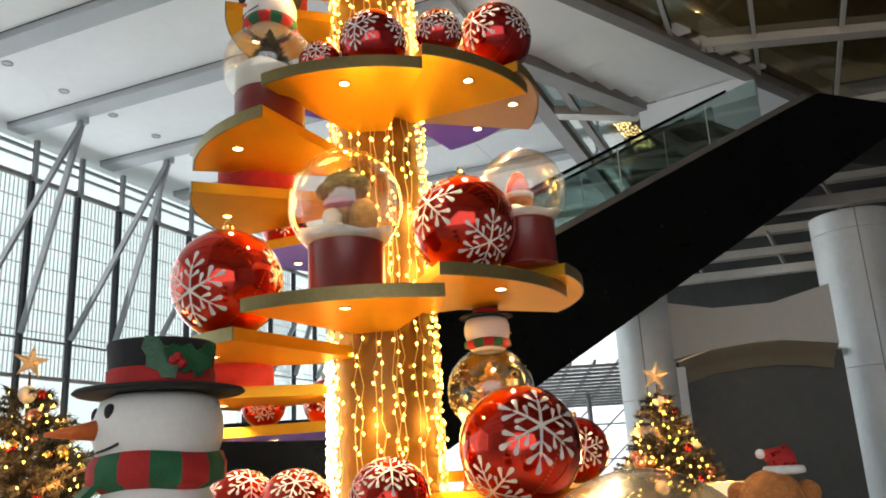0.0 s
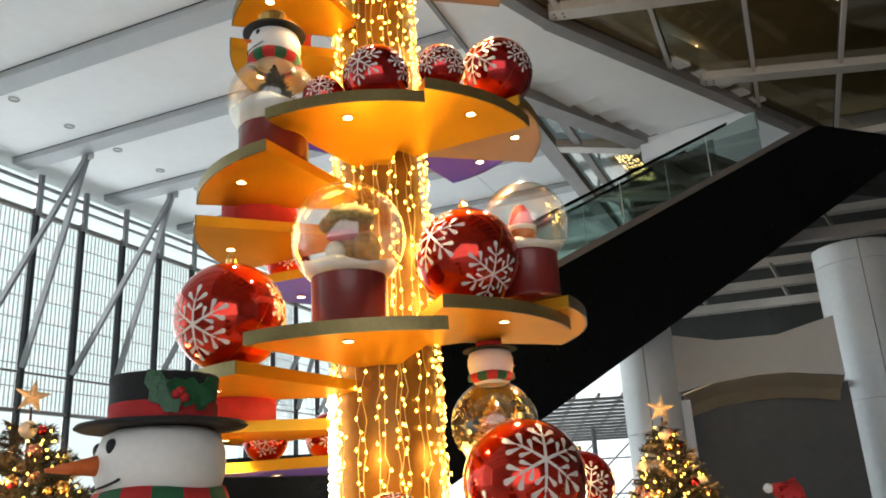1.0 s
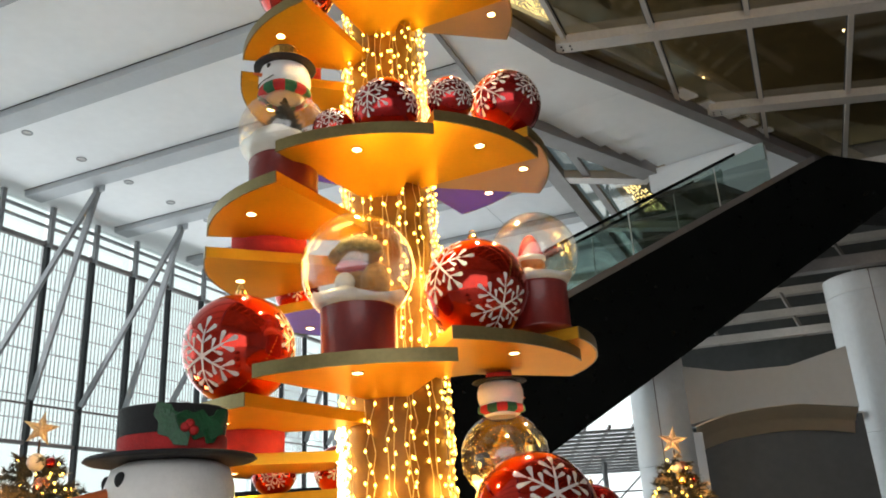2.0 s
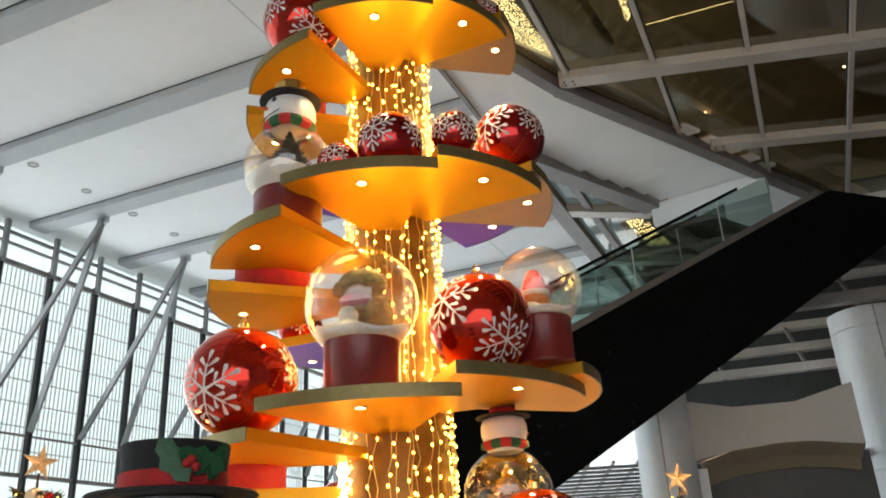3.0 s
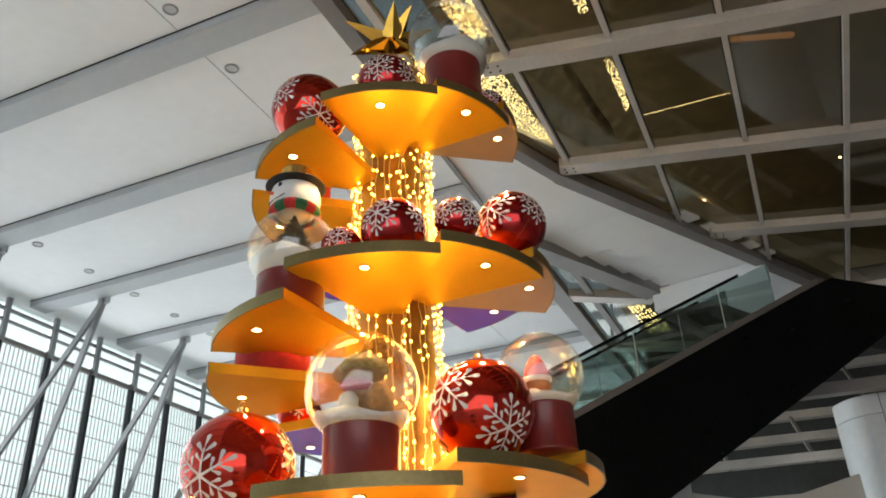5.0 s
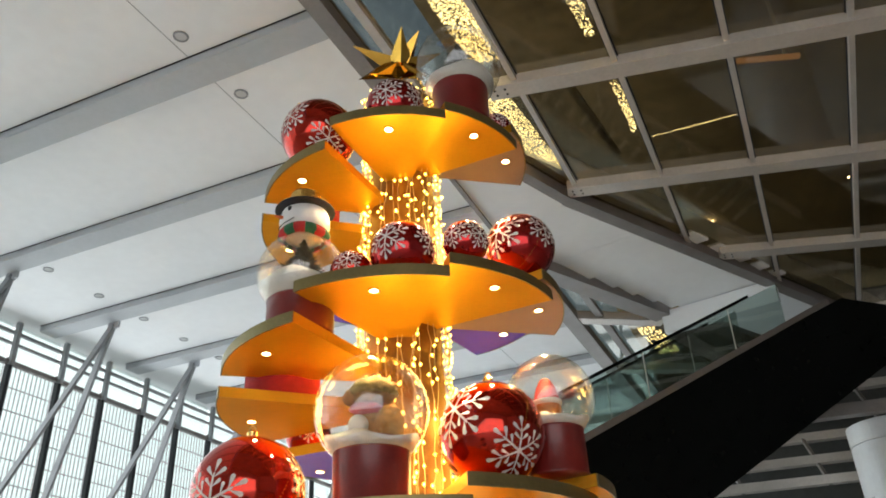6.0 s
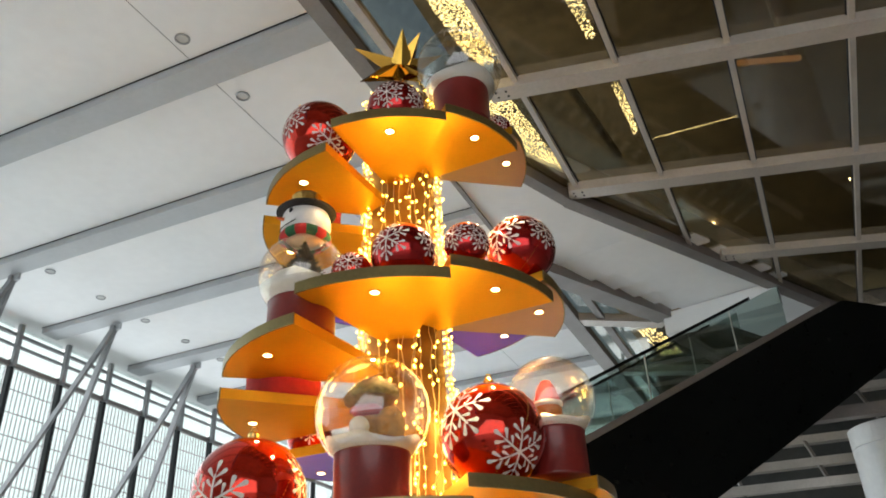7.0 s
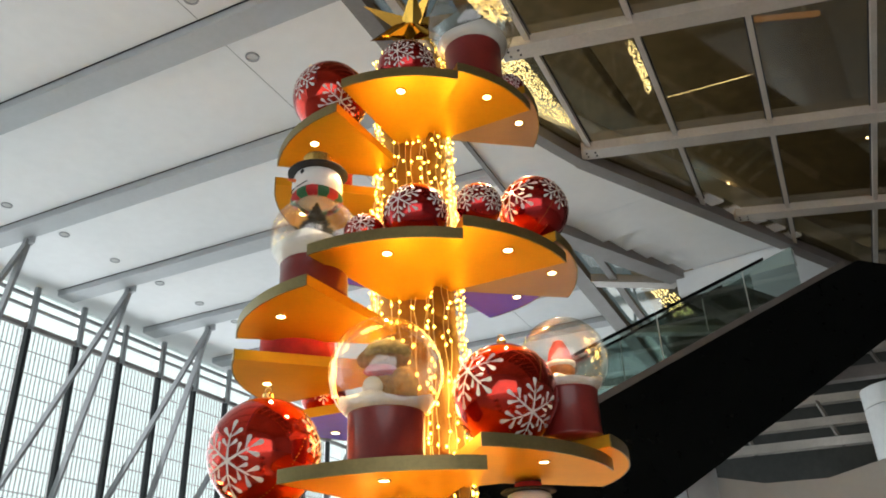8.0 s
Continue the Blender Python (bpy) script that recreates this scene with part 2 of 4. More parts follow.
for i in range(-5, 9):
    u = 8.22 + 3.46 * i
    beam = thing("ceiling_beam", "flat grey painted beam under the white ceiling", "beam", "ceiling beams", "structure", m=BUILD)
    part("soffit", box(bmesh.new(), -19.6, -5.6, u, u + 0.58, H - 0.18, H - 0.002, 0.01), BEAM, beam)
    part("shadow_gap", box(bmesh.new(), -19.6, -5.6, u - 0.035, u - 0.003, H - 0.006, H + 0.01), MULLION, beam, "dark gap beside the beam")


def downlight(v, u, r=0.13):
    t = thing("ceiling_downlight", "round recessed downlight with a metal ring in the ceiling", "downlight", "ceiling downlights", m=BUILD @ pose(v, u, H))
    part("ring", lathe(bmesh.new(), [(r * 0.78, -0.003), (r * 0.8, -0.02), (r, -0.02), (r * 1.04, -0.001)], 24), STEEL, t)
    part("lens", lathe(bmesh.new(), [(0, -0.004), (r * 0.78, -0.006)], 24), WALLPAINT, t, "unlit frosted lens")


for i in range(-2, 11):
    downlight(-16.67, 7.52 + 1.735 * i)
for i in range(-2, 9):
    downlight(-8.15, 7.73 + 1.70 * i)

# glazed wall with mullions and vertical louvres
WV = -20.0
mulls = [16.45 + 1.75 * i for i in range(-16, 16)]
wall = thing("window_1", "tall glazed wall with black mullions and white vertical louvres", "window", kind="structure", m=BUILD)
fin = bmesh.new()
box(fin, -0.014, 0.014, -0.009, 0.009, 4.95, 10.8)
fin_me = bpy.data.meshes.new("louvre_fin")
fin.to_mesh(fin_me)
fin.free()
fin_me.materials.append(BEAM)
for u in mulls:
    part("mullion", box(bmesh.new(), WV - 0.10, WV + 0.10, u - 0.055, u + 0.055, 0, 10.95, 0.008), MULLION, wall)
    part("hanger", box(bmesh.new(), WV + 0.02, WV + 0.16, u - 0.07, u + 0.07, 10.7, H, 0.008), STEEL, wall)
for z, w, h in ((10.80, 0.10, 0.12), (11.37, 0.06, 0.07), (11.7, 0.06, 0.09), (6.0, 0.06, 0.05), (4.92, 0.10, 0.10), (2.6, 0.08, 0.06)):
    part("transom", box(bmesh.new(), WV - w, WV + w * 0.5, -12, 44, z - h / 2, z + h / 2), FRAME_DARK if z < 11 else STEEL, wall)
for u in mulls[11:24]:
    for j in range(1, 12):
        ob = new("louvre_fin", fin_me)
        ob.parent, ob.location = wall, (WV - 0.02, u + 1.75 * j / 12, 0)
bm = bmesh.new()
for i in range(1, 9):
    box(bm, WV - 0.11, WV - 0.09, -12, 44, 4.95 + 0.65 * i - 0.012, 4.95 + 0.65 * i + 0.012)
part("louvre_rail", bm, STEEL, wall)
gl = box(bmesh.new(), WV - 0.135, WV - 0.125, 0.06, 1.69, 0.05, H)
gl_me = bpy.data.meshes.new("pane")
gl.to_mesh(gl_me)
gl.free()
gl_me.materials.append(PANE)
for u in mulls:
    ob = new("pane", gl_me)
    ob.parent, ob.location, ob.visible_shadow = wall, (0, u, 0), False
solid("sky_backdrop", prism(bmesh.new(), [(-27, -40), (-26.8, -40), (-26.8, 75), (-27, 75)], -1, 18), DAY, "plain bright overcast sky outside the glass", "backdrop", m=BUILD)

# slanting struts between ceiling beams and mullions
for i in range(-4, 7):
    node = 15.72 + 3.50 * i
    t = thing("roof_strut", "pair of grey steel struts from beam to glazed wall", "strut", "roof struts", m=BUILD)
    for e in (node - 1.08, node + 0.66):
        part("strut", bar(bmesh.new(), (-17.32, node, 11.75), (-19.86, e, 6.1), 0.085, 0.19, (1, 0, 0)), STEEL, t)
    part("bracket", prism(bmesh.new(), [(-17.5, node - 0.035), (-17.1, node - 0.035), (-17.1, node + 0.035), (-17.5, node + 0.035)], 11.64, 11.84), BEAM, t)
    part("pin", rod(bmesh.new(), (-17.32, node - 0.1, 11.72), (-17.32, node + 0.1, 11.72), 0.07), STEEL, t)

# skylight: tinted panes in a grid of pale frames, dark floor above
sky_t = thing("window_2", "skylight of tinted panes in pale grey aluminium frames", "window", kind="structure", m=BUILD)
ZS = 11.6
cross = [(-5.5, 7.2, 3.2, 8.6), (-3.75, 11.07, 3.2, 12.5), (-3.45, 14.96, 3.2, 16.77), (-0.85, 19.66, 3.2, 21.0), (2.2, 25.5, 12, 26.0), (4.9, 30.5, 12, 31.0), (7.7, 35.5, 12, 36.0)]
for x0, y0, x1, y1 in cross:
    sl = (y1 - y0) / (x1 - x0)
    part("cross_bar", bar(bmesh.new(), (x0, y0, ZS), (24, y0 + sl * (24 - x0), ZS), 0.38, 0.22), FRAME, sky_t)
    for k in (0.12, 0.3):
        for s in (-0.07, 0.07):
            part("bolt", rod(bmesh.new(), (x0 + k, y0 + sl * k + s, ZS - 0.125), (x0 + k, y0 + sl * k + s, ZS - 0.105), 0.022, seg=8), MULLION, sky_t)
for v, u0, u1 in ((-3.24, 2, 14.9), (-1.46, 2, 18.8), (0.42, 2, 22.2), (2.42, 2, 25.8), (4.4, 2, 29.4), (6.4, 2, 33), (8.4, 2, 36.6), (10.4, 2, 40), (12.4, 2, 43), (14.4, 2, 44), (16.4, 2, 44)):
    part("glazing_bar", bar(bmesh.new(), (v, u0, ZS + 0.02), (v, u1, ZS + 0.02), 0.10, 0.12), FRAME, sky_t)
    part("gasket", bar(bmesh.new(), (v, u0, ZS + 0.09), (v, u1, ZS + 0.09), 0.16, 0.02), MULLION, sky_t, "black rubber gasket")
part("edge_beam", bar(bmesh.new(), (-5.45, 2.0, ZS + 0.05), (-5.45, 10.4, ZS + 0.05), 0.3, 0.35), FRAME_DARK, sky_t)
part("edge_beam", bar(bmesh.new(), (-4.95, 2.0, ZS + 0.1), (-4.95, 11.0, ZS + 0.1), 0.16, 0.2), FRAME, sky_t)
part("edge_beam", bar(bmesh.new(), (-5.5, 10.1, ZS + 0.02), (-3.55, 15.2, ZS + 0.02), 0.26, 0.36), FRAME_DARK, sky_t)
part("edge_beam", bar(bmesh.new(), (-3.55, 15.2, ZS + 0.02), (12.4, 44.0, ZS + 0.02), 0.32, 0.36), FRAME_DARK, sky_t)


lines = [(0, 2.0, 0.0)] + [(x0, y0, (y1 - y0) / (x1 - x0)) for x0, y0, x1, y1 in cross] + [(0, 44.0, 0.0)]
cols = [-5.3, -3.24, -1.46, 0.42, 2.42, 4.4, 6.4, 8.4, 10.4, 12.4, 14.4, 16.4, 24.0]
for (xa, ya, sa), (xb, yb, sb_) in zip(lines, lines[1:]):
    for v0, v1 in zip(cols, cols[1:]):
        a, c = v0 + 0.02, v1 - 0.02
        cell = [(a, ya + sa * (a - xa) + 0.03), (c, ya + sa * (c - xa) + 0.03), (c, yb + sb_ * (c - xb) - 0.03), (a, yb + sb_ * (a - xb) - 0.03)]
        cell = clip(cell, lambda p: 15.2 + (p[0] + 3.5) * 1.8045 - p[1])
        cell = clip(cell, lambda p: 10.3 + (p[0] + 5.3) * 2.6 - p[1])
        if len(cell) > 2:
            part("pane", prism(bmesh.new(), cell, ZS + 0.1, ZS + 0.112), SKYPANE, sky_t)
solid("upper_floor", prism(bmesh.new(), [(-5.6, -13.6), (26, -13.6), (26, 46), (-5.6, 46)], 15.5, 15.8), VOID, "dark soffit of the floor above the skylight", "ceiling", m=BUILD)
for x0, x1, u in ((5, 6.5, 17), (-2.5, -1.0, 25), (1.2, 3.2, 13.6)):
    solid("strip_lamp", box(bmesh.new(), x0, x1, u - 0.07, u + 0.07, 15.4, 15.505), STRIP, "long strip lamp under the upper floor soffit", "lamp", kind="", m=BUILD, group="strip lamps")
solid("bulkhead_strip", bar(bmesh.new(), (-2.9, 22.72, 11.28), (0.3, 22.12, 11.28), 0.3, 0.66), CEIL, "white bulkhead strip at the end of the soffit band", "bulkhead", m=BUILD)
part("track", bar(bmesh.new(), (-5.6, 10, H - 0.26), (-5.65, 17.4, H - 0.26), 0.10, 0.06), FRAME_DARK, sky_t)
part("track", bar(bmesh.new(), (-4.55, 13.4, H - 0.25), (-2.62, 17.6, H - 0.25), 0.09, 0.06), FRAME_DARK, sky_t)

sky2 = thing("window_3", "farther skylight with tinted panes and grey frames", "window", kind="structure", m=BUILD)
part("edge_beam", bar(bmesh.new(), (-5.3, 18.0, ZS), (-2.9, 22.7, ZS), 0.55, 0.3), FRAME_DARK, sky2)
part("edge_beam", bar(bmesh.new(), (-5.4, 18.0, ZS), (-5.3, 34.0, ZS), 0.45, 0.3), FRAME_DARK, sky2)
part("cross_bar", bar(bmesh.new(), (-5.3, 21.6, ZS), (-3.0, 23.1, ZS), 0.4, 0.25), FRAME, sky2)
part("cross_bar", bar(bmesh.new(), (-5.2, 26.4, ZS), (0.5, 29.6, ZS), 0.4, 0.25), FRAME, sky2)
part("glazing_bar", bar(bmesh.new(), (-4.6, 19.6, ZS), (-4.5, 34, ZS), 0.2, 0.15), FRAME_DARK, sky2)
part("pane", prism(bmesh.new(), [(-5.3, 18), (2, 31), (2, 36), (-5.3, 36)], ZS + 0.1, ZS + 0.112), SKYPANE, sky2)

# walls that close the hall; the east and south ones are unseen
solid("wall_east", box(bmesh.new(), 26.0, 26.4, -13.6, 46, 0, 16), WALLPAINT, "plain grey wall closing the hall", "wall", m=BUILD)
solid("wall_north", box(bmesh.new(), 4.5, 26.4, 46, 46.4, 0, 16), DARKWALL, "dark far wall of the hall", "wall", m=BUILD)
solid("wall_south", box(bmesh.new(), -20.2, 26.4, -14.0, -13.6, 0, 16), WALLPAINT, "plain grey unseen wall closing the hall at the back", "wall", m=BUILD)
bm = box(bmesh.new(), -20.2, 12, 45.9, 46.1, 9.4, 12.3)
solid("wall_head", bm, WALLPAINT, "white strip of wall over the far glazing", "wall", m=BUILD)
solid("sky_backdrop", prism(bmesh.new(), [(-60, 70), (40, 70), (40, 70.2), (-60, 70.2)], -1, 25), DAY, "plain bright sky beyond the far glazing", "backdrop", m=BUILD)

# ---- escalator, columns and bulkhead ----
ESC = Matrix.Translation((8.86, 18.94, 0.14)) @ pose(0, 0, 0, 0, 0, 21.5)   # x runs up the flight, -y to the front side
esc = thing("escalator", "escalator with black cladding and glass balustrades rising to the upper floor", "escalator", m=ESC)
SL = 0.5317


def flight(bm, x0, x1, y0, y1, top, bottom):
    vs = [bm.verts.new((x, y, 10.0 + SL * x + d)) for x in (x0, x1) for y in (y0, y1) for d in (bottom, top)]
    for f in ((0, 1, 3, 2), (4, 6, 7, 5), (0, 4, 5, 1), (2, 3, 7, 6), (1, 5, 7, 3), (0, 2, 6, 4)):
        bm.faces.new([vs[i] for i in f])
    return bm


body = bmesh.new()
side_view = [(-11.6, 3.67), (0.0, 9.84), (1.1, 10.4), (13.0, 10.4), (13.0, 9.5), (3.1, 9.33), (-11.6, 0.73)]
va, vb = [body.verts.new((x, 0.0, z)) for x, z in side_view], [body.verts.new((x, 1.7, z)) for x, z in side_view]
body.faces.new(va)
body.faces.new(vb[::-1])
for i in range(7):
    body.faces.new((va[i], vb[i], vb[(i + 1) % 7], va[(i + 1) % 7]))
part("body", body, BLACK, esc, "black glossy cladding")
part("skirt", flight(bmesh.new(), -11.6, 0.6, -0.04, 0.10, 0.0, -0.16), FRAME_DARK, esc, "grey skirt strip")
part("skirt", flight(bmesh.new(), -11.6, 0.6, 1.6, 1.74, 0.0, -0.16), FRAME_DARK, esc, "grey skirt strip")
for y in (0.03, 1.67):
    ob = part("balustrade", flight(bmesh.new(), -11.5, -0.9, y - 0.006, y + 0.006, 1.04, 0.0), BALUS, esc, "clear glass balustrade")
    part("handrail", flight(bmesh.new(), -11.6, -1.9, y - 0.04, y + 0.04, 1.12, 1.04), BLACK, esc, "black rubber handrail")
    for i in range(4):
        x = -10.4 + 2.6 * i
        part("post", flight(bmesh.new(), x, x + 0.02, y - 0.01, y + 0.012, 1.03, 0.0), FRAME, esc)
stepm = bpy.data.meshes.new("step")
sb = box(bmesh.new(), 0, 0.37, 0.2, 1.5, -0.2, 0.0)
sb.to_mesh(stepm)
sb.free()
stepm.materials.append(STEEL)
for i in range(30):
    ob = new("step", stepm)
    ob.parent, ob.location = esc, (-11.4 + 0.38 * i, 0, 10.0 - 0.1 + SL * (-11.4 + 0.38 * i))


def column(x, y, r, top, joint):
    t = thing("column", "round column clad in pale grey metal panels", "column", "columns", kind="structure", m=pose(x, y, 0))
    z, k = 0.0, 0
    while z < top:
        z1 = min(z + joint, top)
        part("cladding_panel", lathe(bmesh.new(), [(r - 0.03, z), (r, z + 0.012), (r, z1 - 0.012), (r - 0.03, z1)], 56), COLUMN, t, smooth=False)
        z = z1
    for a in (-1.9, 0.6, 2.4):
        part("seam", bar(bmesh.new(), (r * math.cos(a), r * math.sin(a), 0), (r * math.cos(a), r * math.sin(a), top), 0.02), FRAME_DARK, t)
    return t


column(4.72, 19.62, 0.66, 6.9, 3.0)
column(11.65, 22.44, 1.08, 8.05, 3.75)
# arched bulkhead between the columns
bulk = bmesh.new()
L0, L1 = Vector((5.2, 19.3, 0)), Vector((8.7, 18.2, 0))
side = Vector((0.3, 0.95, 0))
outline = [(0, 5.28), (0.3, 5.02), (0.66, 5.0), (1.0, 5.3), (1.0, 3.94), (0.66, 4.14), (0.5, 4.14), (0.25, 4.06), (0, 3.88)]
fr = [bulk.verts.new(L0.lerp(L1, s) + Vector((0, 0, z))) for s, z in outline]
bk = [bulk.verts.new(L0.lerp(L1, s) + side * 0.5 + Vector((0, 0, z))) for s, z in outline]
bulk.faces.new(fr)
bulk.faces.new(bk[::-1])
for i in range(len(outline)):
    j = (i + 1) % len(outline)
    bulk.faces.new((fr[i], bk[i], bk[j], fr[j]))
solid("bulkhead", bulk, BULK, "white arched bulkhead between two columns", "bulkhead")
# vaulted metal lining under the arch, folded in four bays, and the dark wall behind
ARCH = [(0.05, 3.84), (0.25, 4.05), (0.5, 4.13), (0.66, 4.13), (0.85, 4.06), (1.0, 3.95)]
BAYS = ((0.06, 0.0), (0.40, -0.10), (0.50, -0.04), (0.95, -0.20), (1.05, -0.13), (1.50, -0.42))
lining = thing("arch_lining", "folded brass-toned metal vault under the arched bulkhead", "trim", kind="structure")
LINING = mat("warm brass lining", (0.66, 0.55, 0.40), 0.34, 0.45, 0.05, 0.8, rvar=0.03)
for (d0, h0), (d1, h1) in zip(BAYS, BAYS[1:]):
    bm = bmesh.new()
    rings = []
    for d, h in ((d0, h0), (d1, h1)):
        for lift in (0.0, 0.03):
            rings.append([bm.verts.new(L0.lerp(L1, q) + side * d + Vector((0, 0, z + h + lift))) for q, z in ARCH])
    for ra, rb in ((rings[0], rings[2]), (rings[2], rings[3]), (rings[3], rings[1]), (rings[1], rings[0])):
        for i in range(len(ARCH) - 1):
            bm.faces.new((ra[i], ra[i + 1], rb[i + 1], rb[i]))
    part("vault_sheet", bm, LINING, lining)
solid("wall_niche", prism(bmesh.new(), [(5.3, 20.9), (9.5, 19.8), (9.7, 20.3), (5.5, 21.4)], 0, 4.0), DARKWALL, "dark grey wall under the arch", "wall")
solid("wall_jamb", prism(bmesh.new(), [(5.15, 19.6), (5.6, 19.55), (6.0, 21.0), (5.35, 21.1)], 0, 3.75), COLUMN, "pale jamb beside the dark wall", "wall")
solid("wall_upper", prism(bmesh.new(), [(7.6, 30.4), (34, 23), (34, 23.5), (7.6, 30.9)], 4.0, 15), DARKWALL, "dark wall of the upper level", "wall")
for i, (z, s) in enumerate(((6.1, 0.0), (6.7, 0.6), (7.4, 1.3), (8.1, 2.0), (8.9, 2.6))):
    bm = bar(bmesh.new(), (4, 27.0 + s, 1.6 + (z - 1.6) * 1.25), (28, 20.0 + s, 1.6 + (z - 1.6) * 1.25), 0.34, 0.26)
    solid("upper_rail", bm, FRAME, "pale grey horizontal rail of the upper level", "rail", group="upper rails")
for i in range(7):
    bm = bar(bmesh.new(), (6 + 2.4 * i, 26.4 - 0.7 * i, 7.1), (6 + 2.4 * i, 29.0 - 0.7 * i, 10.8), 0.1, 0.1)
    solid("upper_post", bm, FRAME_DARK, "grey slanted post between the upper rails", "rail", group="upper posts")

solid("upper_edge", bar(bmesh.new(), (8.6, 21.7, 8.15), (24, 17.2, 8.15), 0.35, 0.32), FRAME_DARK, "grey edge beam over the column", "beam")
cctv = thing("security_camera", "small white box camera fixed to the column", "camera", m=pose(10.46, 22.12, 4.21))
part("body", box(bmesh.new(), -0.12, 0.12, -0.16, 0.16, -0.10, 0.10, 0.02), WHITE_FOAM, cctv)
part("bracket", rod(bmesh.new(), (0, 0.1, 0), (0.28, 0.2, 0.0), 0.03), STEEL, cctv)
# outdoor canopy seen through the far glazing
can = thing("canopy", "grey steel lattice canopy outside the glass", "canopy")
for i in range(13):
    part("purlin", bar(bmesh.new(), (-4, 25.5 + 0.55 * i, 4.55 - 0.06 * i), (9, 25.0 + 0.55 * i, 4.55 - 0.06 * i), 0.22, 0.08), STEEL, can)
for i in range(16):
    part("rafter", bar(bmesh.new(), (-3 + 0.75 * i, 25.3, 4.72), (-3 + 0.75 * i, 32.2, 3.9), 0.08, 0.08), FRAME_DARK, can)
for x in (3.6, 4.9, 6.3):
    part("post", rod(bmesh.new(), (x, 29.6, 0), (x, 29.6, 4.15), 0.09), STEEL, can)
    for k in range(3):
        part("brace", bar(bmesh.new(), (x, 29.6, 1.2 * k), (x + 1.35, 29.6, 1.2 * k + 1.2), 0.05), STEEL, can)
        part("tie", bar(bmesh.new(), (x - 0.2, 29.6, 1.2 * k + 0.6), (x + 1.4, 29.6, 1.2 * k + 0.6), 0.05), STEEL, can)
# dark kiosk behind the display
solid("dark_counter", box(bmesh.new(), -4.6, -1.4, 13.0, 14.0, 0, 2.55, 0.03), BLACK, "tall black counter behind the display", "counter", kind="")

# ---- the shelf tower ----
AXIS = Vector((-0.594, 7.480, 0))
RIGHT, NEAR = Vector((0.9977, 0.068, 0)), Vector((0.068, -0.9977, 0))


def polar(phi, r, z):
    a = radians(phi)
    return AXIS + r * (math.sin(a) * RIGHT + math.cos(a) * NEAR) + Vector((0, 0, z))


DZ = (0.084, -0.027, -0.163, -0.137, 0.0, 0.141, 0.102)
DP = (6.3, 1.8, -13.6, -16.9, 18.0, 12.1, 10.4)
THICK = 0.098


# boards in full view: direction, underside, half width in degrees, reach
BOARDS = {
    2: (79.0, 6.880, 21.5, 1.391), 1: (40.3, 6.723, 21.3, 1.382), 0: (-4.6, 6.568, 22.7, 1.439),
    -1: (-52.6, 6.309, 23.5, 1.446), -2: (-100.5, 6.071, 25.0, 1.459), -4: (121.7, 5.207, 24.9, 1.511),
    -5: (77.4, 5.026, 24.5, 1.606), -6: (37.9, 4.899, 22.9, 1.584), -7: (-9.6, 4.738, 23.7, 1.644),
    -8: (-54.8, 4.416, 24.0, 1.718), -9: (-95.1, 4.125, 24.8, 1.734), -10: (-141.4, 3.888, 25.2, 1.714),
    -12: (81.7, 3.124, 26.7, 1.848), -13: (41.5, 3.019, 26.5, 1.723), -14: (-9.4, 2.825, 24.2, 1.842),
    -15: (-60.2, 2.622, 25.2, 1.868), -17: (-135.2, 2.037, 25.2, 1.932),
}


def board_phi(k):
    return BOARDS[k][0] if k in BOARDS else -12.1 + 51.66 * k + DP[k % 7]


def board_z(k):
    return BOARDS[k][1] if k in BOARDS else 6.489 + 0.2681 * k + DZ[k % 7] + (0.12 if k <= -19 else 0.0) + (0.25 if k == -22 else 0.0)


def board_half(k):
    return BOARDS[k][2] if k in BOARDS else 25.2


def board_r(k):
    return BOARDS[k][3] if k in BOARDS else 1.405 - 0.0309 * k


def top_of(k):
    return board_z(k) + THICK


tower = thing("shelf_tower", "tall spiral tower of gold shelf boards round a lit shaft", "display tower", m=pose(AXIS.x, AXIS.y, 0))
part("shaft", lathe(bmesh.new(), [(0.0, 0), (0.46, 0), (0.45, 2.5), (0.38, 5.0), (0.34, 7.9), (0.0, 7.92)], 48), SHAFT, tower, "bronze painted shaft", True)
part("plinth", lathe(bmesh.new(), [(0, 0), (2.15, 0), (2.15, 0.22), (2.1, 0.26), (0, 0.26)], 64), GOLD_EDGE, tower)


def sector(k, r0, r1, z0, z1, half, n=22):
    bm = bmesh.new()
    c = board_phi(k)
    out = [polar(c - half + 2 * half * i / n, r1, 0) - AXIS for i in range(n + 1)]
    inn = [polar(c + half - 2 * half * i / 8, r0, 0) - AXIS for i in range(9)]
    return prism(bm, [(p.x, p.y) for p in out + inn], z0, z1)


